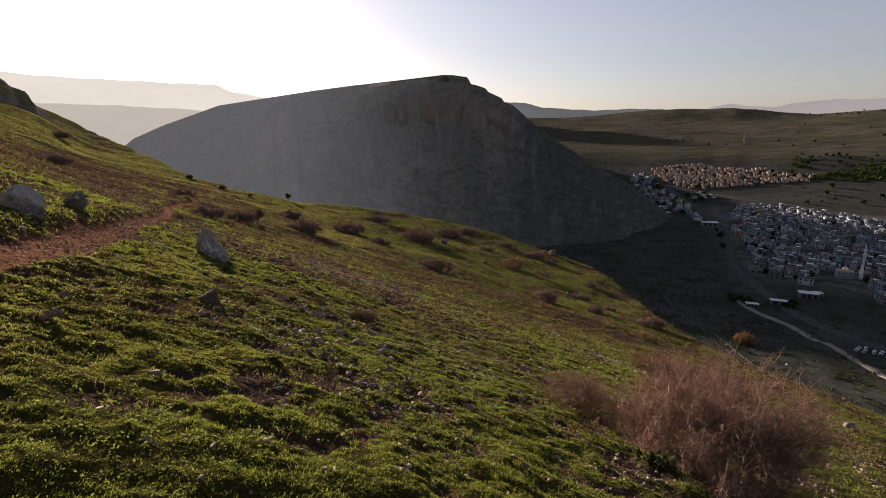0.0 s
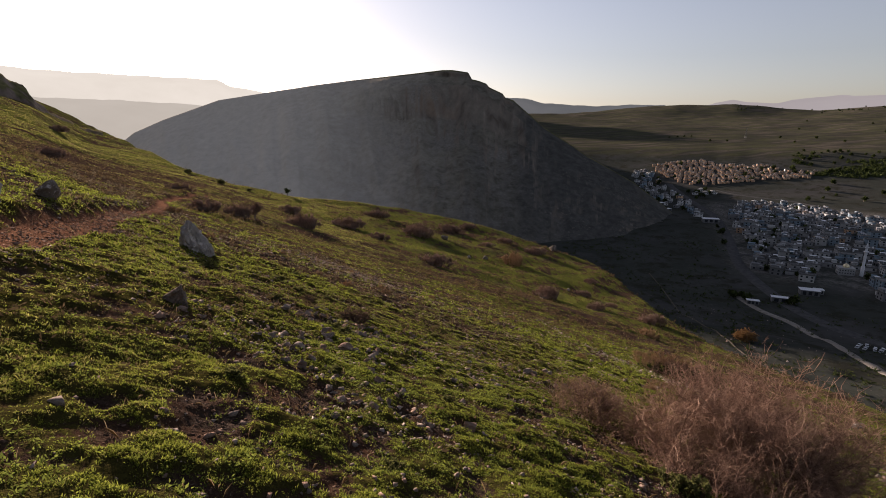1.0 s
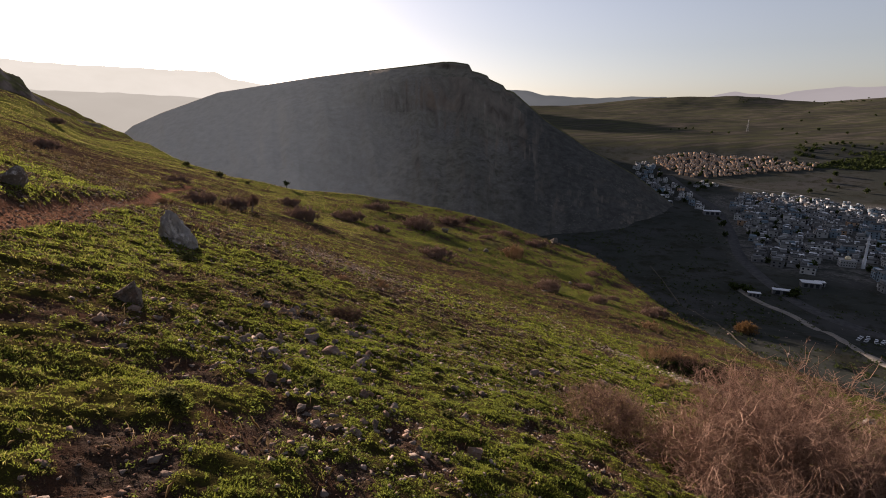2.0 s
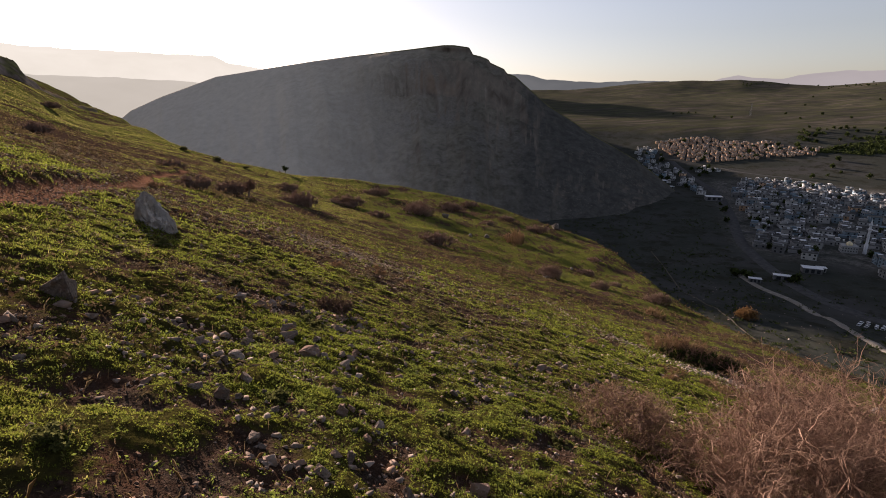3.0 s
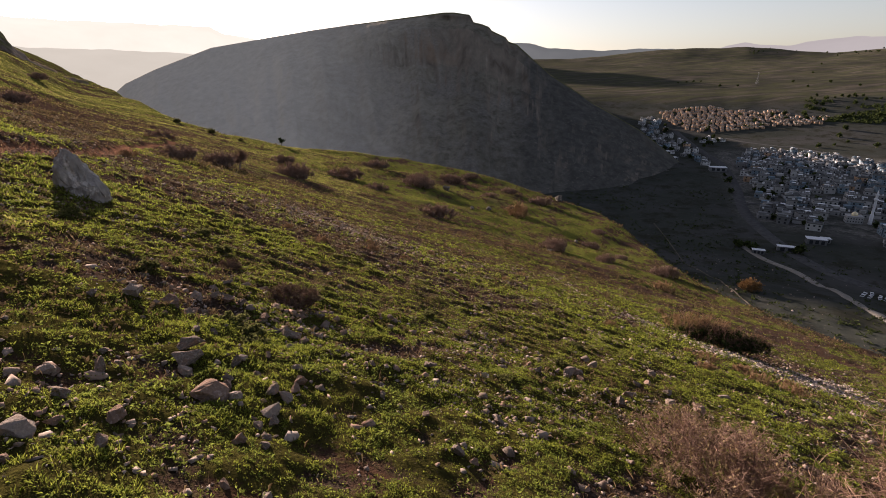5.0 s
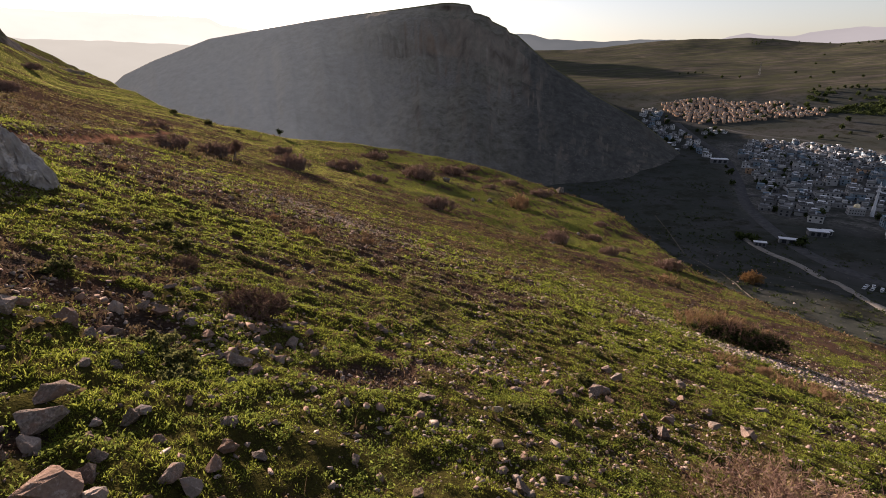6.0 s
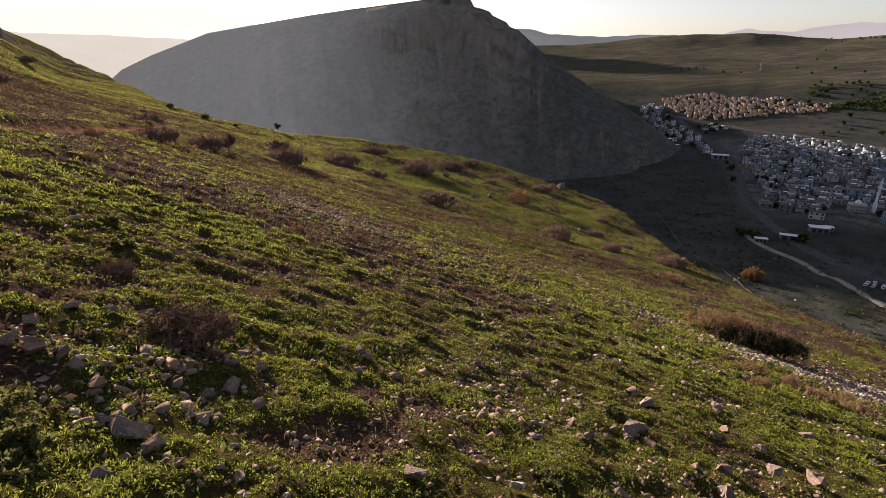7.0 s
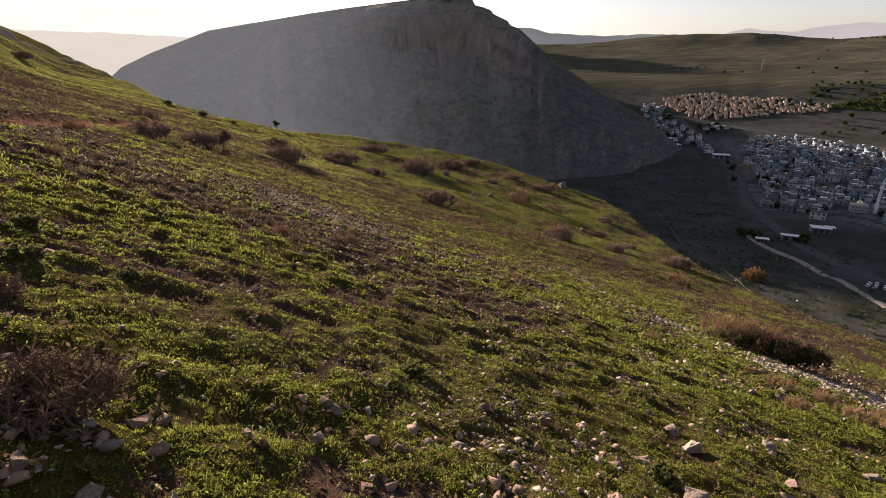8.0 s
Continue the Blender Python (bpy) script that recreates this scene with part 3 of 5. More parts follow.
def bend(start, way, length, rng, curl=0.35, k=3, lift=0.0):
    """Crooked lines of k points from start along way."""
    pts = [start]
    d = way
    for _ in range(k - 1):
        d = unit(d + curl * rng.normal(size=d.shape) * 0.5 + np.array([0, 0, lift]))
        pts.append(pts[-1] + d * (length / (k - 1))[:, None])
    return np.stack(pts, 1)


def along(lines, who, t):
    k = lines.shape[1] - 1
    i = np.minimum((t * k).astype(int), k - 1)
    f = (t * k - i)[:, None]
    return lines[who, i] * (1 - f) + lines[who, i + 1] * f, unit(lines[who, i + 1] - lines[who, i])


def leaflets(at, size, rng, stretch=1.8):
    """Small bent leaves, two triangles each, at the given places."""
    n = len(at)
    a = unit(rng.normal(size=(n, 3)))
    b = unit(np.cross(a, rng.normal(size=(n, 3))))
    c = np.cross(a, b)
    s = size[:, None]
    v = np.stack([at, at + a * s * 0.5 * stretch + b * s * 0.45 + c * s * 0.15, at + a * s * stretch, at + a * s * 0.5 * stretch - b * s * 0.45 + c * s * 0.15], 1)
    f = (np.arange(n) * 4)[:, None, None] + np.array([[0, 1, 2], [0, 2, 3]])[None]
    return v.reshape(-1, 3), f.reshape(-1, 3)


def shrub_meshes(seed, rx, ry, high, stems, twigs, thin, wood, twig_mat, leaf_mat=None, leaves=0, leaf=0.03, upright=0.5, low_leaves=False, spread=0.7, wild=1.0, joints=2):
    """Meshes of a dense shrub: woody branches, fine twigs and, where it has them, leaves."""
    rng = np.random.default_rng(seed)
    a = rng.uniform(0, 2 * math.pi, stems)
    out = rng.uniform(0, 1, stems) ** 0.6
    foot = np.stack([np.cos(a) * out * rx * spread, np.sin(a) * out * ry * spread, np.full(stems, -0.05)], -1)
    goal = np.stack([np.cos(a) * out * rx * 0.95, np.sin(a) * out * ry * 0.95, high * np.sqrt(np.maximum(1 - 0.8 * out ** 2, 0.05)) * rng.uniform(0.6, 1.0, stems)], -1)
    way = goal - foot
    span = np.linalg.norm(way, axis=1)
    main = bend(foot, unit(way), span, rng, 0.35 * wild, 5, 0.03)
    n1 = twigs // 5
    who = rng.integers(0, stems, n1)
    start, d = along(main, who, rng.uniform(0.25, 1.0, n1))
    way = unit(d * 0.55 + 0.75 * unit(rng.normal(size=(n1, 3))) + np.array([0, 0, upright * 0.5]))
    second = bend(start, way, rng.uniform(0.14, 0.42, n1) * high * 0.9 / wild ** 0.5, rng, 0.6 * wild, 4)
    n2 = twigs - n1
    who = rng.integers(0, n1, n2)
    start, d = along(second, who, rng.uniform(0.1, 1.0, n2))
    way = unit(d * 0.5 + 0.9 * unit(rng.normal(size=(n2, 3))) + np.array([0, 0, upright * 0.35]))
    third = bend(start, way, rng.uniform(0.06, 0.22, n2) * high * 0.75 / wild, rng, 0.7 * wild, joints)
    v0, f0 = tubes(main, rng.uniform(2.2, 4.5, stems) * thin, 0.35, 4)
    v1, f1 = tubes(second, rng.uniform(0.9, 1.7, n1) * thin, 0.4)
    v2, f2 = tubes(third, rng.uniform(0.5, 0.95, n2) * thin, 0.4)
    for v in (v1, v2):
        v[:, 2] = np.maximum(v[:, 2], 0.0)
    made = [("frame", mesh_of("frame", v0, f0, wood)), ("crown", mesh_of("crown", np.concatenate([v1, v2]), np.concatenate([f1, f2 + len(v1)]), twig_mat))]
    if leaves:
        who = rng.integers(0, n2, leaves)
        at, _ = along(third, who, rng.uniform(0, 1, leaves))
        if low_leaves:
            at[:, 2] *= 0.75
        v, f = leaflets(at, rng.uniform(0.6, 1.3, leaves) * leaf, rng)
        made.append(("foliage", mesh_of("foliage", v, f, leaf_mat)))
    return made


def place_shrub(name, made, x, y, turn, size, label, category, group="", flat=1.0):
    ob = thing(name, label, category, group)
    ob.matrix_basis = spot(x, y, 0.04, turn)
    ob.scale = (size, size, size * flat)
    for n, me in made:
        part(n, me, ob)
    return ob


# ---- the large bare thorn bush beside the walk ----
place_shrub("thorn_bush", shrub_meshes(11, 2.35, 1.7, 2.2, 180, 36000, 0.0034, TWIG, TWIG, spread=0.8, wild=1.7, joints=3), 4.65, 7.65, 0.75, 1.0, "large leafless thorn bush with tangled reddish-brown twigs", "bush")
place_shrub("thorn_bush", shrub_meshes(12, 1.35, 0.95, 0.85, 90, 15000, 0.0024, TWIG_DARK, TWIG_DARK, STRAW, 3200, 0.02, wild=1.6), 3.0, 9.15, 2.1, 1.0, "low dry thorn bush with straw caught in its twigs", "bush")
place_shrub("leafy_herb", shrub_meshes(13, 0.36, 0.3, 0.34, 26, 500, 0.003, TWIG_DARK, TWIG_DARK, HERB, 3200, 0.028), 3.05, 6.25, 0.4, 1.0, "leafy dark green herb at the foot of the thorn bush", "plant")

# ---- shrubs of the hillside ----
DRY = [shrub_meshes(20 + i, 1.0, 0.8, 0.55, 70, 6000, 0.008, HAZED_DRY_TWIG, HAZED_DRY_TWIG, TWIG_DARK, 1500, 0.03, spread=0.8, wild=1.3) for i in range(3)]
TUFT = [shrub_meshes(30 + i, 1.0, 0.85, 0.62, 60, 3000, 0.007, STRAW, RUST, RUST, 900, 0.03, 0.8, spread=0.8, wild=1.3) for i in range(3)]
GREEN = [shrub_meshes(40 + i, 1.0, 0.9, 0.85, 46, 1500, 0.008, TWIG_DARK, TWIG_DARK, HERB, 3000, 0.07) for i in range(2)]
WEED = [shrub_meshes(50 + i, 1.0, 0.9, 0.8, 26, 450, 0.010, TWIG_DARK, TWIG_DARK, HERB, 2600, 0.085) for i in range(2)]
BURNET = [shrub_meshes(60 + i, 1.0, 0.9, 0.75, 90, 6500, 0.008, DARK_TWIG, DARK_TWIG, HERB, 700, 0.03, wild=1.5) for i in range(2)]

# x, y, half width, squash of the height
for i, (x, y, half, flat) in enumerate((
        (-44.9, 85.1, 2.2, 0.95), (-25.1, 52.0, 2.0, 0.8), (-26.1, 63.1, 1.9, 1.1), (-23.1, 80.6, 2.8, 1.05), (-23.0, 119.8, 4.2, 0.75),
        (-20.6, 155, 3.8, 0.8), (-6.5, 132.9, 4.6, 0.85), (-1.1, 83.8, 2.8, 0.85), (18.7, 85.1, 2.6, 0.9), (1.8, 160.3, 3.9, 0.7),
        (8.7, 172, 2.9, 0.7), (20.4, 157, 2.7, 0.7), (28.5, 148, 3.3, 0.75), (36.6, 117.2, 1.6, 0.9), (29.9, 100.4, 1.7, 0.9), (27.8, 84.5, 1.7, 1.0),
        (-36.5, 118, 3.0, 0.8), (36.9, 82, 2.1, 1.05), (-56, 72.6, 2.2, 0.8), (-124, 165, 3.2, 0.8), (33, 92, 1.3, 0.8), (-14, 108, 2.4, 0.7), (13, 140, 2.2, 0.7))):
    place_shrub("dry_bush", DRY[i % 3], x, y, 1.3 * i, half * 1.3, "rounded leafless bush of purplish-brown twigs on grass", "bush", "dry bushes on the hillside", flat * 1.15)
for i, (x, y, half, flat) in enumerate((
        (28.8, 65.2, 1.7, 1.0), (18.2, 121.5, 3.7, 1.25), (7.0, 23.7, 0.42, 1.1), (10.2, 22.0, 0.5, 0.85), (11.2, 21.5, 0.42, 1.2), (8.6, 19.3, 0.4, 1.0),
        (11.3, 20.5, 0.5, 1.1), (10.2, 23.4, 0.2, 1.2), (4.3, 18.6, 0.16, 1.2), (-10.6, 23.2, 0.28, 1.3), (-13.7, 31.3, 0.45, 0.9), (-5.8, 23.2, 0.34, 0.95),
        (-4.2, 21.7, 0.44, 0.95), (-6.2, 33.7, 0.32, 1.2), (-2.8, 24.2, 0.36, 1.1), (-1.6, 25.6, 0.3, 1.1), (-3.4, 27.5, 0.34, 0.9), (0.4, 26.5, 0.3, 1.0),
        (-7.4, 20.4, 0.36, 0.8), (12.5, 20.2, 0.55, 0.9), (13.3, 21.6, 0.5, 0.9), (12.4, 22.9, 0.45, 0.8), (1.8, 29.0, 0.36, 0.9), (3.5, 30.5, 0.4, 0.9), (21.5, 38.0, 0.7, 0.8), (25.5, 41, 0.8, 0.8),
        (17.0, 40.5, 0.6, 0.8), (-9.0, 27.8, 0.4, 0.9), (-15.3, 27.0, 0.45, 0.9), (-19.0, 35.5, 0.7, 0.9), (-0.8, 33.5, 0.5, 0.8), (5.5, 38.0, 0.5, 0.8))):
    place_shrub("grass_tuft", TUFT[i % 3], x, y, 0.9 * i, half * (1.1 if x > 8 and y < 25 else 1.0), "tuft of dry rust-coloured stalks among green grass", "tuft", "dry tufts on the hillside", flat * 1.2)
for i, (x, y, half, flat) in enumerate(((-67.9, 153.4, 1.3, 1.5), (-84, 166, 1.3, 1.2), (-58, 150, 0.9, 1.2))):
    place_shrub("evergreen_bush", GREEN[i % 2], x, y, i, half, "dark evergreen bush on the crest of the hill", "bush", "evergreen bushes on the crest", flat)
for i, (x, y, half, flat) in enumerate(((-4.9, 15.2, 0.24, 1.1), (-4.0, 14.1, 0.24, 1.1), (-3.3, 14.5, 0.22, 1.1), (-6.0, 13.2, 0.26, 0.9), (-1.35, 6.6, 0.17, 0.9), (0.1, 6.9, 0.13, 1.1),
                                        (-3.6, 11.2, 0.2, 1.0), (1.4, 7.8, 0.18, 0.9), (-0.2, 14.2, 0.22, 1.0), (0.9, 11.0, 0.2, 1.0), (-2.6, 17.6, 0.26, 0.9), (-5.4, 18.6, 0.28, 0.9), (-0.35, 4.3, 0.15, 0.9),
                                        (-1.9, 5.1, 0.17, 0.8), (2.2, 13.2, 0.22, 1.0), (-7.9, 18.0, 0.3, 0.9), (3.4, 16.2, 0.25, 0.9), (-1.95, 10.05, 0.24, 0.9), (-1.8, 9.8, 0.2, 0.9), (-2.2, 10.25, 0.24, 0.9))):
    place_shrub("leafy_weed", WEED[i % 2], x, y, 1.7 * i, half * 0.85, "small leafy weed growing between stones", "plant", "weeds between the stones", flat)
place_shrub("thorny_burnet", BURNET[0], -2.1, 11.8, 0.3, 0.50, "dark brown thorny burnet cushion beside a pale stone", "bush", flat=0.85)
place_shrub("thorny_burnet", BURNET[1], -3.5, 13.1, 1.3, 0.3, "dark brown thorny burnet cushion on stony ground", "bush")

# the long bush by the scree: dark leaves below, dry stalks on top
long_bush = thing("long_bush", "wide dark bush topped with dry pinkish stalks beside a scree", "bush")
long_bush.matrix_basis = spot(15.1, 29.5, 0.1, -0.3)
long_bush.scale = (1.0, 1.0, 1.0)
for n, me in shrub_meshes(71, 2.7, 1.1, 1.45, 90, 4200, 0.010, DARK_TWIG, DARK_TWIG, CREST_LEAF, 14000, 0.065, low_leaves=True):
    part(n, me, long_bush)
for n, me in shrub_meshes(72, 2.3, 0.8, 1.15, 110, 4200, 0.008, STRAW, RUST, upright=1.4)[1:]:
    part("straw_top", me, long_bush, "dry pinkish-brown stalks", pose(-0.9, 0.8, 0.4))


# ---- trees of the hill ----
def tree_meshes(seed, high, wide, leaf_mat, leaves, leaf, bare=False):
    rng = np.random.default_rng(seed)
    trunk = bend(np.zeros((1, 3)), np.array([[0.05, 0.03, 1.0]]), np.array([high * 0.45]), rng, 0.2, 5)
    n = 9
    start, d = along(trunk, np.zeros(n, int), rng.uniform(0.5, 1.0, n))
    way = unit(rng.normal(size=(n, 3)) * np.array([wide, wide, 0.3 * wide]) + np.array([0, 0, 0.55 * high]))
    limb = bend(start, way, rng.uniform(0.3, 0.6, n) * high * 0.8, rng, 0.5, 5)
    m = 160 if not bare else 2600
    who = rng.integers(0, n, m)
    s2, d2 = along(limb, who, rng.uniform(0.25, 1, m))
    twig = bend(s2, unit(d2 + rng.normal(size=(m, 3)) * 0.9), rng.uniform(0.08, 0.24, m) * high, rng, 0.6, 3)
    v0, f0 = tubes(trunk, np.array([0.045 * high]), 0.6, 6)
    v1, f1 = tubes(limb, rng.uniform(0.010, 0.018, n) * high, 0.35, 4)
    v2, f2 = tubes(twig, rng.uniform(0.002, 0.0045, m) * high, 0.4)
    made = [("trunk", mesh_of("trunk", np.concatenate([v0, v1]), np.concatenate([f0, f1 + len(v0)]), BARK))]
    if bare:
        return made + [("crown", mesh_of("crown", v2, f2, TWIG_DARK))]
    at, _ = along(twig, rng.integers(0, m, leaves), rng.uniform(0.1, 1, leaves))
    v, f = leaflets(at + rng.normal(size=at.shape) * 0.02 * high, rng.uniform(0.6, 1.3, leaves) * leaf, rng, 1.4)
    return made + [("crown", mesh_of("crown", v, f, leaf_mat))]


bare_tree = thing("bare_tree", "small leafless tree with a rounded brown crown", "tree", at=spot(-25.1, 66.4, 0.1))
for n, me in tree_meshes(81, 3.0, 1.2, None, 0, 0, True):
    part(n, me, bare_tree)
crest_tree = thing("crest_tree", "slim young evergreen tree standing on the crest", "tree", at=spot(-50.3, 161.5, 0.1))
for n, me in tree_meshes(82, 3.4, 0.35, CREST_LEAF, 1600, 0.16):
    part(n, me, crest_tree)


# ---- roads in the valley ----
def polar(az, r):
    """A place in the valley: azimuth in degrees and distance in units of FAR metres."""
    return FAR * r * math.sin(radians(az)), FAR * r * math.cos(radians(az))


def ribbon(name, stops, half, material, label, lift=0.25):
    """A road draped over the land along stops (azimuth, distance)."""
    pts = np.array([polar(a, r) for a, r in stops])
    t = np.linspace(0, len(pts) - 1, (len(pts) - 1) * 14 + 1)
    x, y = np.interp(t, np.arange(len(pts)), pts[:, 0]), np.interp(t, np.arange(len(pts)), pts[:, 1])
    ker = np.ones(9) / 9
    x, y = np.convolve(np.pad(x, 4, "edge"), ker, "valid"), np.convolve(np.pad(y, 4, "edge"), ker, "valid")
    d = unit(np.stack([np.gradient(x), np.gradient(y)], -1))
    rows = []
    for off, drop in ((-half * 1.15, -0.6), (-half, 0), (0, 0.08), (half, 0), (half * 1.15, -0.6)):
        px, py = x - d[:, 1] * off, y + d[:, 0] * off
        rows.append(np.stack([px, py, land(px, py) + lift + drop], -1))
    me = mesh_of(name, np.concatenate(rows), sheet(5, len(x)), material, True)
    return tagged(new(name, me), label, "road", kind="structure")


MAIN_ROAD = ((24.5, 905), (26.6, 790), (29.3, 690), (30.85, 580), (31.9, 482), (33.9, 425), (37, 376), (40.2, 352), (44.3, 340), (52, 335), (62, 340))
ribbon("road_main", MAIN_ROAD, 5.0, ASPHALT, "grey asphalt road along the valley floor")
ribbon("road_track", ((31.5, 392), (34.2, 360), (37.1, 346), (40.4, 318), (42.6, 275), (44.6, 256), (50, 235), (60, 220)), 2.4, GRAVEL, "pale gravel track curving below the hillside", 0.3)
ribbon("road_trail", ((23.5, 420), (25, 380), (27, 330), (29.5, 288), (32, 252), (36, 215)), 0.45, TRAIL, "narrow pale trail slanting down the shaded slope", 0.2)
ribbon("road_lane", ((29, 868), (30.8, 842), (33.2, 826), (35.6, 820), (40, 770), (46, 735), (54, 720)), 3.0, ASPHALT, "narrow lane along the upper edge of the town")
ribbon("road_street", ((31.6, 520), (35, 545), (39, 590), (44, 610), (50, 640)), 2.6, ASPHALT, "street between the houses of the town")


# ---- houses ----
def box_into(bm, cx, cy, cz, sx, sy, sz, bevel=0.0):
    m = Matrix.Translation((cx, cy, cz)) @ Matrix.Diagonal((sx, sy, sz, 1))
    made = bmesh.ops.create_cube(bm, size=1.0, matrix=m)
    if bevel:
        edges = list({e for v in made["verts"] for e in v.link_edges})
        bmesh.ops.bevel(bm, geom=edges, offset=bevel, segments=1, affect="EDGES")


def bm_mesh(name, bm, material):
    bmesh.ops.recalc_face_normals(bm, faces=bm.faces[:])
    me = bpy.data.meshes.new(name)
    bm.to_mesh(me)
    bm.free()
    me.materials.append(material)
    return me


def window_mesh(w, h):
    """A dark pane over a thin sill."""
    bm = bmesh.new()
    box_into(bm, 0, 0.02, 0, w, 0.1, h)
    box_into(bm, 0, -0.04, -h / 2 - 0.06, w + 0.3, 0.24, 0.1)
    return bm_mesh("window", bm, PANE)


WINDOW = window_mesh(1.5, 1.4)


def tank_mesh():
    bm = bmesh.new()
    bmesh.ops.create_cone(bm, cap_ends=True, segments=12, radius1=0.7, radius2=0.7, depth=1.5, matrix=Matrix.Translation((0, 0, 1.35)))
    for a in (-0.45, 0.45):
        for b in (-0.45, 0.45):
            box_into(bm, a, b, 0.3, 0.1, 0.1, 0.6)
    return bm_mesh("water_tank", bm, TIN)


TANK = tank_mesh()


def house(seed):
    """A flat-roofed concrete house: walls, roof with parapet, windows, roof tank and sometimes a set-back upper floor."""
    rnd = random.Random(seed)
    w, d = rnd.uniform(7.5, 13.0), rnd.uniform(7.0, 10.5)
    floors = rnd.choice((1, 1, 1, 2, 2, 2, 3))
    h = 2.9 * floors + 0.2
    wall_mat = rnd.choice((CONCRETE, CONCRETE, PALE_WALL, PALE_WALL, WARM_WALL, BLUE_WALL))
    ob = thing("house", "", "house", "houses of the town")
    bm = bmesh.new()
    box_into(bm, 0, 0, (h - 5) / 2, w, d, h + 5)
    part("wall", bm_mesh("wall", bm, wall_mat), ob)
    bm = bmesh.new()
    box_into(bm, 0, 0, h + 0.1, w + 0.5, d + 0.5, 0.24)
    for sx, sy, px, py in ((w + 0.5, 0.25, 0, d / 2 + 0.12), (w + 0.5, 0.25, 0, -d / 2 - 0.12), (0.25, d, w / 2 + 0.12, 0), (0.25, d, -w / 2 - 0.12, 0)):
        box_into(bm, px, py, h + 0.6, sx, sy, 0.8)
    part("roof", bm_mesh("roof", bm, ROOF), ob)
    for side, span, off in ((0, w, d / 2), (1, d, w / 2)):
        n = max(2, int(span / (3.6 if side == 0 else 5)))
        for f in range(floors):
            for i in range(n):
                if rnd.random() < 0.2:
                    continue
                u = (i + 0.5) / n * span - span / 2 + rnd.uniform(-0.2, 0.2)
                z = 2.9 * f + 1.7
                m = pose(u, -off, z) if side == 0 else pose(-off, u, z, 0, 0, -90)
                part("window", WINDOW, ob, "", m)
    if rnd.random() < 0.35:
        bm = bmesh.new()
        aw, ad = w * rnd.uniform(0.35, 0.6), d * rnd.uniform(0.4, 0.7)
        ax, ay = rnd.choice((-1, 1)) * (w - aw) / 2 * 0.9, (d - ad) / 2 * 0.8
        box_into(bm, ax, ay, h + 1.5, aw, ad, 2.7)
        box_into(bm, ax, ay, h + 2.95, aw + 0.5, ad + 0.5, 0.2)
        part("roof_room", bm_mesh("roof_room", bm, wall_mat), ob)
    if rnd.random() < 0.4:
        bm = bmesh.new()
        cw, cd = w * 0.45, d * 0.45
        box_into(bm, -w * 0.22, -d * 0.2, h + 2.9, cw, cd, 0.14)
        for a in (-1, 1):
            for b in (-1, 1):
                box_into(bm, -w * 0.22 + a * cw * 0.46, -d * 0.2 + b * cd * 0.46, h + 1.5, 0.14, 0.14, 2.7)
        part("roof_canopy", bm_mesh("roof_canopy", bm, TIN), ob, "white sheet metal canopy")
    for _ in range(rnd.choice((0, 1, 1, 2))):
        part("water_tank", TANK, ob, "white water tank on a stand", pose(rnd.uniform(-0.3, 0.3) * w, rnd.uniform(-0.3, 0.3) * d, h + 0.2))
    what = {CONCRETE.name: "grey rendered", PALE_WALL.name: "whitewashed", WARM_WALL.name: "sand-coloured", BLUE_WALL.name: "blue-grey"}[wall_mat.name]
    tagged(ob, "%s flat-roofed concrete house with %s floor%s" % (what, ("one", "two", "three")[floors - 1], "s" if floors > 1 else ""))
    return ob


def near_road(x, y):
    best = 1e9
    for stops in (MAIN_ROAD, ((29, 868), (30.8, 842), (33.2, 826), (35.6, 820), (40, 770), (46, 735)), ((31.6, 520), (35, 545), (39, 590), (44, 610), (50, 640))):
        pts = [polar(a, r) for a, r in stops]
        for (ax, ay), (bx, by) in zip(pts, pts[1:]):
            t = max(0, min(1, ((x - ax) * (bx - ax) + (y - ay) * (by - ay)) / ((bx - ax) ** 2 + (by - ay) ** 2)))
            best = min(best, math.hypot(x - ax - t * (bx - ax), y - ay - t * (by - ay)))
    return best


def inside(az, r, outline):
    hit = False
    for (a0, r0), (a1, r1) in zip(outline, outline[1:] + outline[:1]):
        if (r0 > r) != (r1 > r) and az < (a1 - a0) * (r - r0) / (r1 - r0) + a0:
            hit = not hit
    return hit


MOSQUE = polar(40.7, 500)
LOWER = [(32.6, 520), (33.5, 470), (37.5, 455), (41, 445), (46, 425), (50, 420), (50, 735), (44, 720), (36, 790), (31.5, 780), (30.5, 700), (31.8, 600)]
UPPER = [(22.6, 1010), (24, 940), (26.5, 890), (29, 905), (33, 935), (36.5, 970), (37.2, 1020), (35.2, 1005), (33, 1050), (29.5, 1040), (27.5, 1065), (24.5, 1045)]
OUTER = [(21.0, 900), (22.3, 800), (25.0, 720), (28.6, 660), (27.6, 720), (27.5, 800), (30.2, 850), (26, 860), (23, 960), (21.2, 1040)]


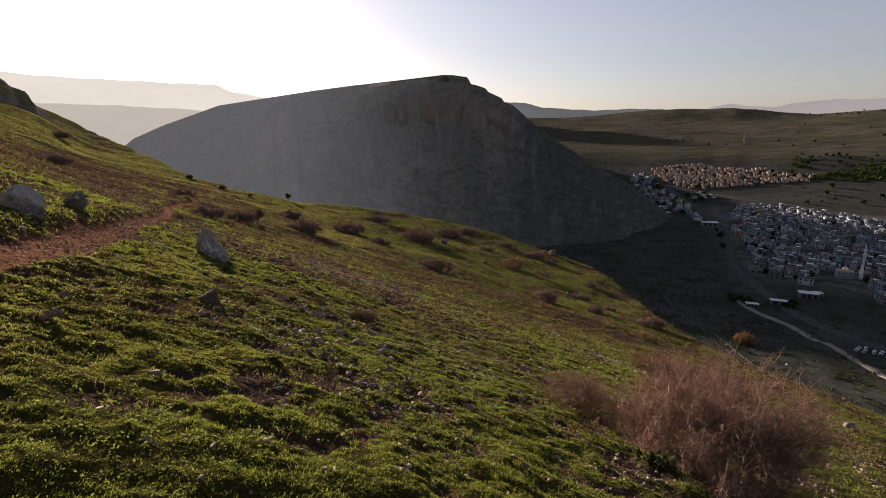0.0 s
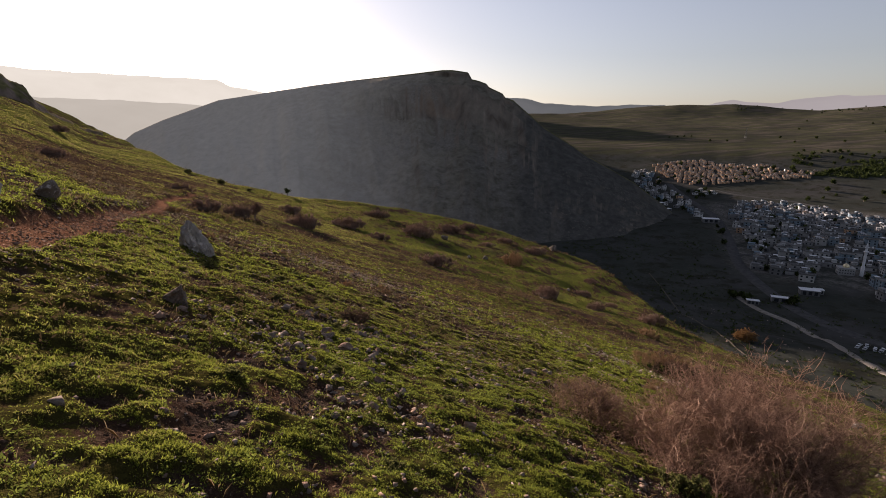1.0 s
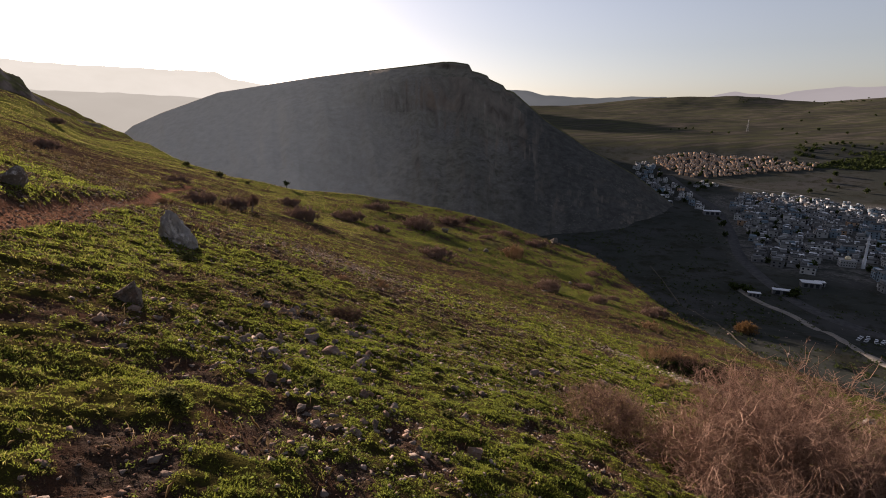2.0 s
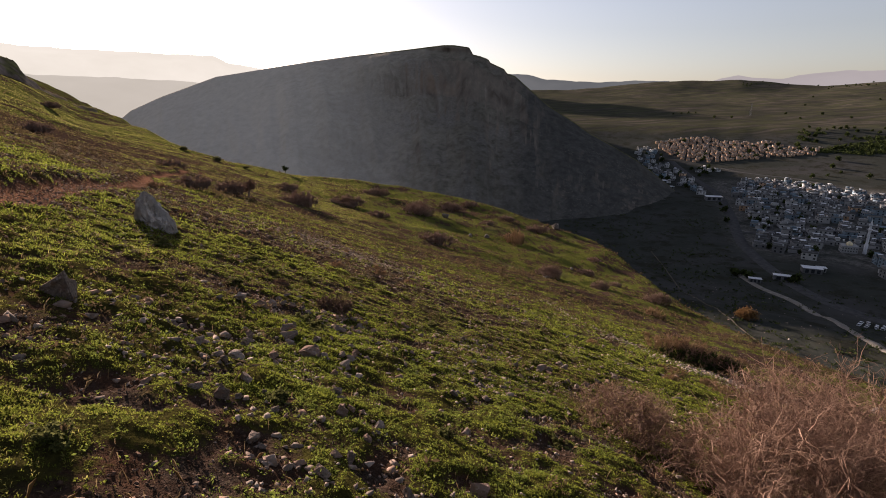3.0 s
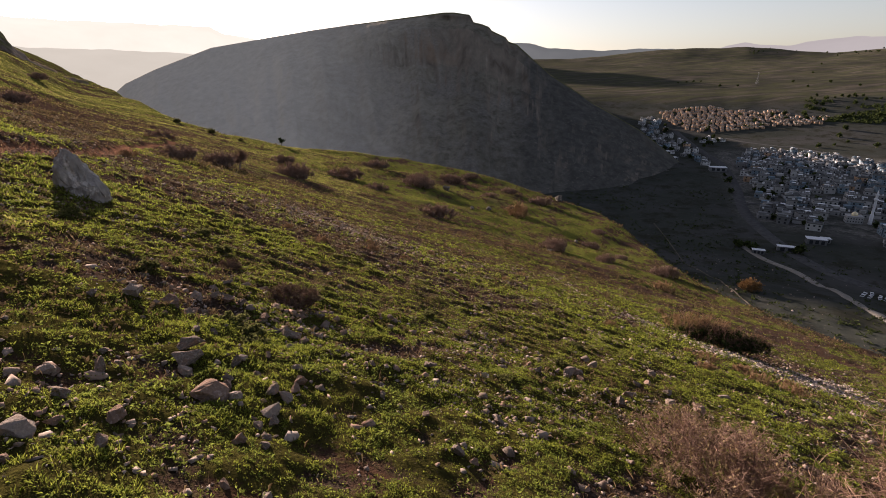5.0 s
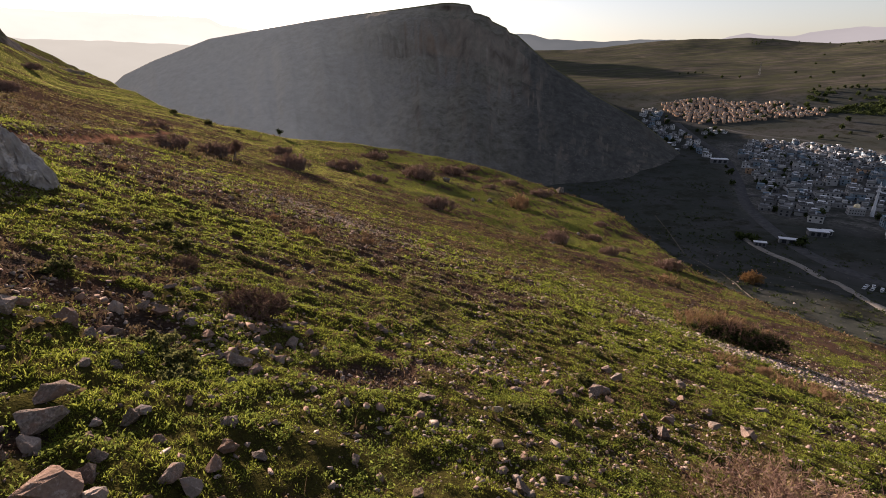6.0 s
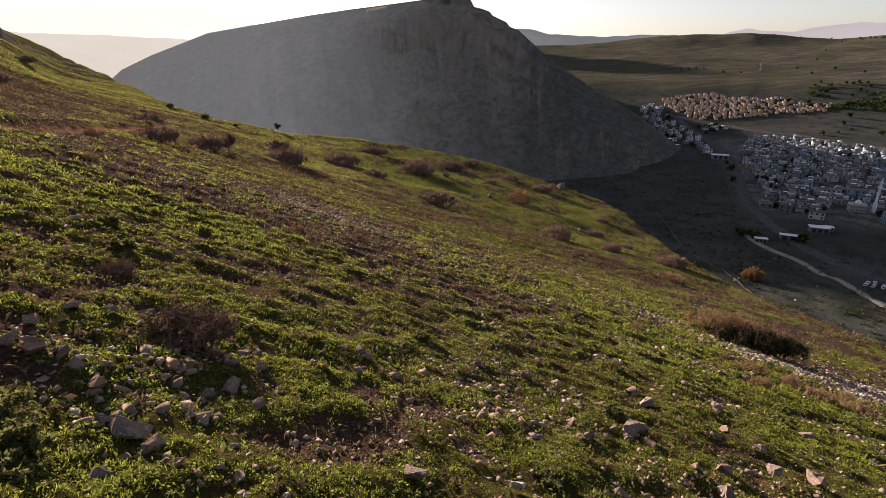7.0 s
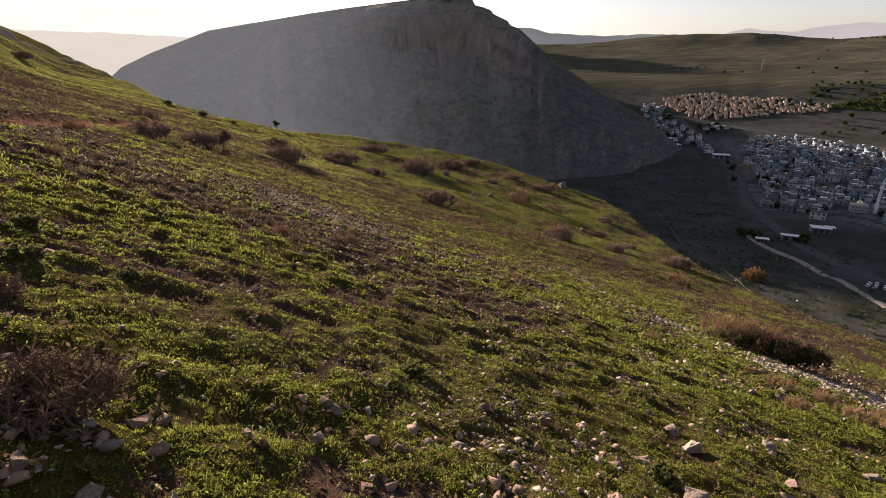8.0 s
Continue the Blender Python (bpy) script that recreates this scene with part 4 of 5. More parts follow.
def settle(outline, pitch, skip, seed, protos, places):
    rnd = random.Random(seed)
    xs = [polar(a, r) for a, r in outline]
    x0, x1 = min(p[0] for p in xs), max(p[0] for p in xs)
    y0, y1 = min(p[1] for p in xs), max(p[1] for p in xs)
    ny = int((y1 - y0) / pitch) + 1
    for j in range(ny):
        for i in range(int((x1 - x0) / pitch) + 1):
            x = x0 + (i + 0.5 * (j % 2)) * pitch + rnd.uniform(-0.3, 0.3) * pitch
            y = y0 + j * pitch + rnd.uniform(-0.3, 0.3) * pitch
            az, r = math.degrees(math.atan2(x, y)), math.hypot(x, y) / FAR
            if not inside(az, r, outline) or near_road(x, y) < 10 or math.hypot(x - MOSQUE[0], y - MOSQUE[1]) < 24 or (38.6 < az < 42.6 and r < 492) or rnd.random() < skip:
                continue
            places.append((x, y, rnd.uniform(-0.25, 0.25) + rnd.choice((-0.5, -0.5, 1.07)), rnd.randrange(protos)))


def populate(places, first, count):
    """The nearest houses as things of their own; gives back the rest."""
    places = sorted(places, key=lambda p: p[1] ** 2 + p[0] ** 2)
    made = {}
    for x, y, turn, k in places[:count]:
        m = Matrix.Translation((x, y, float(land(x, y)))) @ Matrix.Rotation(turn, 4, "Z")
        if k in made:
            copy_thing(made[k], m)
        else:
            made[k] = house(first + k)
            made[k].matrix_basis = m
    return places[count:], list(made.values())


def join_houses(places, models, size, label, tin=TIN):
    """The further houses, joined: the same walls, roofs and windows as the nearer ones."""
    mats, verts, loops, sizes, index, start = [], [], [], [], [], 0
    for x, y, turn, k in places:
        m = Matrix.Translation((x, y, float(land(x, y)))) @ Matrix.Rotation(turn, 4, "Z") @ Matrix.Diagonal((size, size, size * 0.9, 1))
        for ob in models[k % len(models)].children:
            me, w = ob.data, m @ ob.matrix_basis
            paint = tin if me.materials[0] == TIN else me.materials[0]
            if paint not in mats:
                mats.append(paint)
            v = np.empty(len(me.vertices) * 3)
            me.vertices.foreach_get("co", v)
            a = np.array(w)
            verts.append(v.reshape(-1, 3) @ a[:3, :3].T + a[:3, 3])
            lo = np.empty(len(me.loops), np.int32)
            me.loops.foreach_get("vertex_index", lo)
            sz = np.empty(len(me.polygons), np.int32)
            me.polygons.foreach_get("loop_total", sz)
            loops.append(lo + start)
            sizes.append(sz)
            index.append(np.full(len(sz), mats.index(paint), np.int32))
            start += len(me.vertices)
    verts, loops, sizes, index = (np.concatenate(a) for a in (verts, loops, sizes, index))
    me = bpy.data.meshes.new("distant_houses")
    me.vertices.add(len(verts))
    me.vertices.foreach_set("co", verts.astype(np.float32).ravel())
    me.loops.add(len(loops))
    me.loops.foreach_set("vertex_index", loops)
    me.polygons.add(len(sizes))
    me.polygons.foreach_set("loop_start", np.concatenate([[0], np.cumsum(sizes)[:-1]]).astype(np.int32))
    me.polygons.foreach_set("loop_total", sizes)
    for mt in mats:
        me.materials.append(mt)
    me.polygons.foreach_set("material_index", index)
    me.update(calc_edges=True)
    me.validate()
    return tagged(new("distant_houses", me), label, "houses", kind="stuff")


spots = []
settle(LOWER, 12.8, 0.07, 1, 20, spots)
rest, models = populate(spots, 300, 290)
join_houses(rest, models, 1.0, "crowded grey flat-roofed houses at the upper edge of the town")
# The upper village takes only these walls, whose colour carries the warm sunlight.
warm = [ob for ob in models if any(c.name.startswith("wall") and c.data.materials[0] in (WARM_WALL,) for c in ob.children)]
rest = []
settle(UPPER, 9.0, 0.2, 2, 20, rest)
join_houses(rest, warm or models, 0.56, "crowded flat-roofed houses of the upper village with sun-warm sand colouring", ROOF)
rest = []
settle(OUTER, 15.0, 0.25, 3, 20, rest)
join_houses(rest, models, 0.9, "scattered grey flat-roofed houses between the road and the mountain")


# ---- the mosque with its minaret ----
def ring_mesh(name, rings, material, segments=20):
    """A turned body from (radius, height) rings."""
    a = np.arange(segments) * 2 * math.pi / segments
    v = np.concatenate([np.stack([np.cos(a) * r, np.sin(a) * r, np.full(segments, z)], -1) for r, z in rings])
    return mesh_of(name, v, sheet(len(rings), segments, True), material, True)


def mosque():
    x, y = MOSQUE
    ob = thing("mosque", "pale stone mosque with a gilded dome and slender minaret", "mosque", at=Matrix.Translation((x, y, float(land(x, y)))) @ Matrix.Rotation(-0.45, 4, "Z") @ Matrix.Diagonal((0.6, 0.6, 0.62, 1)))
    bm = bmesh.new()
    box_into(bm, -6, 0, 2.5, 20, 16, 15, 0.1)
    box_into(bm, -6, 0, 10.3, 20.8, 16.8, 0.6)
    part("hall", bm_mesh("hall", bm, PALE_WALL), ob)
    for f in range(2):
        for i in range(6):
            part("window", WINDOW, ob, "", pose(-14.3 + 3.3 * i, -8.0, 3.2 + 4 * f))
            if i < 4:
                part("window", WINDOW, ob, "", pose(-16.0, -5.5 + 3.6 * i, 3.2 + 4 * f, 0, 0, -90))
    part("dome", ring_mesh("dome", [(4.2, 10.4), (4.3, 11.6), (4.1, 12.8), (3.5, 14.2), (2.5, 15.3), (1.2, 16.0), (0.25, 16.3), (0.12, 17.4), (0.01, 17.9)], BRASS), ob, "gilded dome with a finial", pose(-6, 0, 0))
    tower = part("minaret", ring_mesh("minaret", [(1.7, -4), (1.7, 9), (1.25, 9.6), (1.15, 21.5), (1.5, 22.4), (1.1, 22.5), (1.0, 26.5), (1.2, 27.0), (0.9, 27.1)], TIN), ob, "tall slender pale minaret", pose(13.5, -3, 0) @ Matrix.Diagonal((1.4, 1.4, 1.6, 1)))
    part("balcony", ring_mesh("balcony", [(1.1, 21.8), (2.1, 22.5), (2.1, 23.6), (1.95, 23.6), (1.95, 22.7), (1.1, 22.7)], TIN), tower, "white balcony ring")
    part("balcony", ring_mesh("balcony", [(1.0, 26.2), (1.7, 26.8), (1.7, 27.6), (1.55, 27.6), (1.55, 26.9), (1.0, 26.9)], TIN), tower, "white balcony ring")
    part("spire", ring_mesh("spire", [(0.9, 27.1), (0.85, 28.5), (0.45, 30.5), (0.15, 31.6), (0.1, 33.0), (0.01, 33.6)], TIN), tower, "pointed white spire")


mosque()


# ---- vehicles and sheds by the track ----
def wheel_mesh():
    bm = bmesh.new()
    bmesh.ops.create_cone(bm, cap_ends=True, segments=14, radius1=0.33, radius2=0.33, depth=0.22, matrix=Matrix.Rotation(math.pi / 2, 4, "X"))
    return bm_mesh("wheel", bm, RUBBER)


WHEEL = wheel_mesh()


def car():
    ob = thing("car", "pale parked car on the gravel beside the track", "car", "cars parked by the track")
    bm = bmesh.new()
    box_into(bm, 0, 0, 0.62, 4.4, 1.75, 0.62, 0.16)
    part("body", bm_mesh("body", bm, PAINT), ob)
    bm = bmesh.new()
    box_into(bm, -0.2, 0, 1.15, 2.5, 1.55, 0.56, 0.2)
    part("cabin", bm_mesh("cabin", bm, PANE), ob, "dark glazed cabin")
    bm = bmesh.new()
    box_into(bm, -0.2, 0, 1.45, 1.8, 1.4, 0.07, 0.03)
    part("roof", bm_mesh("roof", bm, PAINT), ob)
    for a in (-1.35, 1.4):
        for b in (-0.8, 0.8):
            part("wheel", WHEEL, ob, "", pose(a, b, 0.33))
    return ob


first = None
rnd = random.Random(4)
for i in range(12):
    x, y = polar(42.3 + 0.55 * (i % 6) + rnd.uniform(-0.1, 0.1), 322 + 9 * (i // 6) + rnd.uniform(-2, 2))
    m = Matrix.Translation((x, y, float(land(x, y)) + 0.05)) @ Matrix.Rotation(0.7 + rnd.uniform(-0.3, 0.3), 4, "Z")
    if first is None:
        first = car()
        first.matrix_basis = m
    else:
        copy_thing(first, m)


def shed(az, r, w, d, h, turn, label):
    x, y = polar(az, r)
    ob = thing("shed", label, "shed", "sheds by the road", at=Matrix.Translation((x, y, float(land(x, y)))) @ Matrix.Rotation(turn, 4, "Z"))
    bm = bmesh.new()
    box_into(bm, 0, 0, h + 0.1, w + 0.8, d + 0.8, 0.16)
    part("roof", bm_mesh("roof", bm, TIN), ob, "white sheet metal roof")
    bm = bmesh.new()
    box_into(bm, 0, 0, h / 2 - 0.5, w, d, h + 1)
    part("wall", bm_mesh("wall", bm, CONCRETE), ob)
    for a in (-0.3, 0, 0.3):
        bm = bmesh.new()
        box_into(bm, a * w, -d / 2 - 0.02, h * 0.45, w * 0.18, 0.12, h * 0.7)
        part("doorway", bm_mesh("doorway", bm, PANE), ob)


shed(38.0, 418, 13, 8, 4.2, -0.4, "white-roofed roadside shed with dark doorways")
shed(38.7, 425, 6, 5, 3.4, -0.4, "small white-roofed hut beside a shed")
shed(36.1, 388, 16, 5, 3.6, -0.45, "long low white-roofed shed by the road")
shed(33.6, 372, 8, 4, 3.0, -0.4, "low white-roofed hut near dark trees")
shed(23.6, 735, 26, 9, 4.0, 0.2, "long pale farm shed at the foot of the mountain")
shed(24.6, 700, 14, 8, 4.0, 0.2, "pale farm shed at the foot of the mountain")
shed(28.9, 655, 20, 11, 5.0, -0.3, "pale workshop beside the road")

# ---- trees of the valley ----
ROUND = [tree_meshes(90 + i, 6.0, 2.6, CREST_LEAF, 220, 1.2) for i in range(3)]
rnd = random.Random(9)
where = [(32.0, 380), (32.4, 383), (31.6, 384), (33.2, 377), (35.4, 392), (36.8, 384), (30.3, 560), (30.0, 600), (29.6, 630), (25.0, 1350), (24.2, 1340), (25.6, 1360), (29.5, 1290), (35.0, 1280)]
for _ in range(70):
    where.append((rnd.uniform(35, 50), rnd.uniform(1010, 1160)))
for _ in range(12):
    where.append((rnd.uniform(26, 46), rnd.uniform(1250, 1900)))
for _ in range(300):
    az, r = rnd.uniform(22, 52), rnd.uniform(430, 1060)
    x, y = polar(az, r)
    if near_road(x, y) > 9 and (inside(az, r, LOWER) or inside(az, r, UPPER) or inside(az, r, OUTER) or (az > 33 and rnd.random() < 0.2)):
        where.append((az, r))
for i in range(36):
    where.append((rnd.uniform(30, 43), rnd.uniform(2350, 2600)))
stock = {}
for i, (az, r) in enumerate(where):
    x, y = polar(az, r)
    size = rnd.uniform(0.8, 1.6) * (0.9 if r > 1200 else 1)
    m = Matrix.Translation((x, y, float(land(x, y)) - 0.2)) @ Matrix.Rotation(rnd.uniform(0, 6), 4, "Z")
    k = i % 3
    if k not in stock:
        stock[k] = thing("valley_tree", "dark rounded evergreen tree among the houses and fields", "tree", "trees of the valley", at=m)
        for n, me in ROUND[k]:
            part(n, me, stock[k])
    else:
        ob = copy_thing(stock[k], m)
        ob.scale = (size, size, size)
rusty = thing("rusty_tree", "low rounded tree with rusty autumn leaves", "tree", at=Matrix.Translation((*polar(33.45, 262), float(land(*polar(33.45, 262))) - 0.2)))
for n, me in shrub_meshes(95, 5.5, 5.0, 6.5, 70, 3200, 0.035, BARK, RUST, RUST_LEAF, 7000, 0.32):
    part(n, me, rusty)



def mast(az, r, high):
    """A lattice mast of four legs and crossing braces."""
    x, y = polar(az, r)
    ob = thing("lattice_mast", "grey steel lattice mast standing in the fields", "mast", at=Matrix.Translation((x, y, float(land(x, y)) - 0.5)))
    for a in (-1, 1):
        for b in (-1, 1):
            v, f = tubes(np.array([[[a * 2.2, b * 2.2, 0], [a * 1.2, b * 1.2, high * 0.5], [a * 0.4, b * 0.4, high]]]), np.array([0.13]), 0.6, 4)
            part("leg", mesh_of("leg", v, f, STEEL), ob)
    for k in range(6):
        z0, z1 = high * k / 6, high * (k + 1) / 6
        w0, w1 = 2.2 - 1.8 * k / 6, 2.2 - 1.8 * (k + 1) / 6
        v, f = tubes(np.array([[[-w0, -w0, z0], [w1, -w1, z1]], [[w0, -w0, z0], [-w1, -w1, z1]], [[-w0, w0, z0], [w1, w1, z1]], [[w0, w0, z0], [-w1, w1, z1]]]), np.full(4, 0.12), 1.0, 3)
        part("brace", mesh_of("brace", v, f, STEEL), ob)


mast(31.0, 1330, 30)


# ---- stones ----
def stone_mesh(seed, corners=16, flat=0.62, cuts=0):
    rng = np.random.default_rng(seed)
    bm = bmesh.new()
    for p in unit(rng.normal(size=(corners, 3))):
        bm.verts.new(Vector(p) * rng.uniform(0.72, 1.12))
    bmesh.ops.convex_hull(bm, input=bm.verts)
    loose = [v for v in bm.verts if not v.link_faces]
    bmesh.ops.delete(bm, geom=loose, context="VERTS")
    for v in bm.verts:
        v.co.x *= rng.uniform(0.95, 1.05)
        v.co.y *= 0.78
        v.co.z *= flat
    if cuts:
        bmesh.ops.bevel(bm, geom=bm.edges[:], offset=0.022, segments=1, affect="EDGES")
        bmesh.ops.triangulate(bm, faces=bm.faces[:])
        bmesh.ops.subdivide_edges(bm, edges=bm.edges[:], cuts=cuts, use_grid_fill=True)
        for v in bm.verts:
            v.co += v.co.normalized() * 0.115 * (1.0 if cuts > 1 else 1.25) * noise.fractal(v.co * 2.4 + Vector((seed, 0, 0)), 0.7, 2.0, 5 if cuts > 1 else 3)
    bmesh.ops.recalc_face_normals(bm, faces=bm.faces[:])
    bmesh.ops.triangulate(bm, faces=bm.faces[:])
    me = bpy.data.meshes.new("stone")
    bm.to_mesh(me)
    bm.free()
    return me


CLODS = [stone_mesh(300 + i, 7, 0.7) for i in range(5)]
LUMPS = [stone_mesh(340 + i, 13, 0.5 + 0.06 * (i % 4)) for i in range(10)]
PEBBLES = [stone_mesh(320 + i, 9, 0.6) for i in range(8)]
STONES = [stone_mesh(100 + i, 10 + i % 6, 0.55 + 0.08 * (i % 5), 1) for i in range(14)]
for me in STONES:
    me.materials.append(LIMESTONE)
ROCKS = [stone_mesh(210 + i, 20, 0.85, 3) for i in range(4)]
for me in ROCKS:
    me.materials.append(BOULDER)


def leaning_boulder():
    """A pointed block that leans to one side, pitted by weather."""
    rng = np.random.default_rng(77)
    bm = bmesh.new()
    for k in range(9):
        a = k * 2 * math.pi / 9 + rng.uniform(-0.2, 0.2)
        for z, r in ((-0.5, 0.68), (0.02, 0.60)):
            bm.verts.new((math.cos(a) * r * rng.uniform(0.9, 1.08), 0.8 * math.sin(a) * r * rng.uniform(0.9, 1.05), z + rng.uniform(-0.06, 0.06) - 0.18 * max(math.cos(a), 0)))
    for p in ((-0.36, 0.02, 0.64), (-0.22, 0.14, 0.60), (-0.42, -0.12, 0.46), (-0.05, -0.05, 0.50), (0.2, 0.08, 0.28)):
        bm.verts.new(p)
    bmesh.ops.convex_hull(bm, input=bm.verts)
    bmesh.ops.delete(bm, geom=[v for v in bm.verts if not v.link_faces], context="VERTS")
    bmesh.ops.bevel(bm, geom=bm.edges[:], offset=0.04, segments=1, affect="EDGES")
    bmesh.ops.triangulate(bm, faces=bm.faces[:])
    bmesh.ops.subdivide_edges(bm, edges=bm.edges[:], cuts=3, use_grid_fill=True)
    for v in bm.verts:
        v.co += v.co.normalized() * (0.09 * noise.fractal(v.co * 3.2, 0.6, 2.0, 5) - 0.03 * abs(noise.noise(v.co * 11)))
    bmesh.ops.recalc_face_normals(bm, faces=bm.faces[:])
    me = bpy.data.meshes.new("boulder")
    bm.to_mesh(me)
    bm.free()
    me.materials.append(BOULDER)
    return me


def arrays(me):
    v = np.empty(len(me.vertices) * 3, np.float32)
    me.vertices.foreach_get("co", v)
    f = np.empty(len(me.polygons) * 3, np.int32)
    me.loops.foreach_get("vertex_index", f)
    return v.reshape(-1, 3), f.reshape(-1, 3)


def rolled(n, rng):
    """n rotations: any turn, little tilt."""
    a, t, b = rng.uniform(0, 2 * math.pi, n), rng.normal(size=n) * 0.35, rng.uniform(0, 2 * math.pi, n)
    ca, sa, ct, st, cb, sb = np.cos(a), np.sin(a), np.cos(t), np.sin(t), np.cos(b), np.sin(b)
    o, z = np.ones(n), np.zeros(n)
    ra = np.stack([ca, -sa, z, sa, ca, z, z, z, o], -1).reshape(-1, 3, 3)
    rt = np.stack([o, z, z, z, ct, -st, z, st, ct], -1).reshape(-1, 3, 3)
    rb = np.stack([cb, -sb, z, sb, cb, z, z, z, o], -1).reshape(-1, 3, 3)
    return ra @ rt @ rb


def heap(name, x, y, size, rng, label, category, models=None, material=None):
    """Many stones joined into one object, each resting half sunk on the land."""
    vs, fs, start = [], [], 0
    models = models or STONES
    kind = rng.integers(0, len(models), len(x))
    z = land(x, y)
    for k, me in enumerate(models):
        pick = np.where(kind == k)[0]
        if not len(pick):
            continue
        v, f = arrays(me)
        rot = rolled(len(pick), rng)
        w = np.einsum("nij,vj->nvi", rot, v) * size[pick][:, None, None]
        w += np.stack([x[pick], y[pick], z[pick] + 0.04 * size[pick]], -1)[:, None, :]
        fs.append((f[None] + (np.arange(len(pick)) * len(v))[:, None, None] + start).reshape(-1, 3))
        vs.append(w.reshape(-1, 3))
        start += len(pick) * len(v)
    me = mesh_of(name, np.concatenate(vs), np.concatenate(fs), material or LIMESTONE)
    return tagged(new(name, me), label, category, kind="stuff")


def scatter(n, rng, near, far, a0=-52, a1=55, power=1.0, start=0.15):
    """Places ahead of the walk, thinning with distance."""
    r = near * (far / near) ** rng.uniform(0, 1, n) ** power
    a = np.radians(rng.uniform(a0, a1, n))
    x, y = r * np.sin(a), r * np.cos(a) + np.where(rng.uniform(0, 1, n) < start, 0.3, rng.uniform(0.3, 10, n))
    return x, y, np.hypot(x, y - np.clip(y - np.maximum(2.2, np.abs(x)), 0, 9.9))


STONY_BANDS = ((((-4.2, 13.0), (-3.4, 12.4), (-2.7, 11.3)), 0.8), (((-2.8, 8.2), (-1.9, 7.5), (-1.0, 8.1)), 0.6), (((-1.9, 6.4), (-1.1, 6.1), (-0.6, 5.8)), 0.45), (((0.4, 13.8), (1.8, 13.7), (2.2, 12.6), (2.8, 11.9)), 0.75), (((3.0, 12.1), (4.6, 12.8), (4.9, 15.2)), 0.8), (((7.4, 20.4), (8.6, 20.8), (9.9, 19.8)), 0.9), (((-9, 37), (-6.4, 33), (-4.6, 31)), 2.4))



def stony(x, y):
    """How stony the ground is: bare bands, and clusters of cleared stones."""
    a, b = x * 0.80 + y * 0.60, -x * 0.60 + y * 0.80
    clump = fbm(a * 0.45, b * 0.7, 4, 111)
    for line, wide in STONY_BANDS:
        clump = clump + 0.2 * np.exp(-(away_from(line, x, y) / wide) ** 2)
    return np.clip(0.34 + 0.45 * (0.62 - turf(x, y)) + 1.2 * clump, 0, 1) * (1 - 0.7 * on_path(x, y))


rng = np.random.default_rng(5)
x, y, r = scatter(150000, rng, 2.2, 62)
keep = (rng.uniform(0, 1, len(x)) < (0.42 + 0.15 * fade((y - 9.5) / 3) * fade((x + 1.5) / 2)) * stony(x, y) ** 1.5 * np.where(y < 5.0, 0.25, 1) * np.clip(1.4 - r / 50, 0.2, 1))
x, y, r = x[keep], y[keep], r[keep]
heap("rubble", x, y, (0.012 + 0.05 * rng.uniform(0, 1, len(x)) ** 2.2) * np.clip(r / 9, 0.75, 2.4), rng, "small grey and brown limestone rubble strewn over grass", "rubble", PEBBLES)

# larger broken stones, lying in loose clusters
x, y, r = scatter(60000, rng, 2.3, 40)
clump = fbm(x * 1.1, y * 1.1, 3, 141)
keep = rng.uniform(0, 1, len(x)) < (0.20 + 0.35 * fade((y - 11.2) / 2) * fade((x + 0.5) / 2)) * stony(x, y) ** 1.1 * fade((clump + 0.12) / 0.5) * np.where(y < 5.5, 0.15, 1)
x, y, r = x[keep], y[keep], r[keep]
heap("broken_stones", x, y, (0.028 + 0.075 * rng.uniform(0, 1, len(x)) ** 2.2) * np.clip(r / 10, 0.9, 1.7), rng, "angular grey limestone lumps lying in loose clusters on turf", "stones", LUMPS)

x, y, r = scatter(105000, rng, 2.0, 24)
keep = rng.uniform(0, 1, len(x)) < 0.6 * fade((0.62 - turf(x, y)) / 0.3)
x, y, r = x[keep], y[keep], r[keep]
heap("earth_clods", x, y, (0.008 + 0.03 * rng.uniform(0, 1, len(x)) ** 2) * np.clip(r / 8, 0.7, 1.8), rng, "dark brown clods of bare earth between the grass", "earth", CLODS, CLOD)

SCREE_U, SCREE_X, SCREE_Y = (0, 0.2, 0.36, 0.52, 0.7, 1), (9.8, 10.2, 12.0, 14.0, 17.2, 21.5), (46.0, 36.0, 29.2, 26.9, 26.2, 26.2)
# the pale scree that runs down beside the long bush, and a grey patch further up
u = rng.uniform(0, 1, 13000) ** 0.75
w = rng.normal(size=13000) * (0.35 + 0.85 * u) - 0.3
x = np.interp(u, SCREE_U, SCREE_X) + w * 0.55
y = np.interp(u, SCREE_U, SCREE_Y) + w
keep = rng.uniform(0, 1, len(x)) < 0.1 + 0.9 * fade((u - 0.3 + 0.5 * fbm(x * 0.8, y * 0.8, 3, 151)) / 0.3)
x, y = x[keep], y[keep]
heap("scree", x, y, 0.04 + 0.10 * rng.uniform(0, 1, len(x)) ** 2, rng, "strip of loose pale limestone scree running downhill", "scree", PEBBLES, PALE_STONE)
x, y = -6.8 + rng.normal(size=2600) * 2.0, 33.5 + rng.normal(size=2600) * 3.0
x = x + (y - 33.5) * -0.35
heap("scree", x, y, 0.05 + 0.09 * rng.uniform(0, 1, len(x)) ** 2, rng, "patch of dull grey scree on the hillside", "scree", PEBBLES)

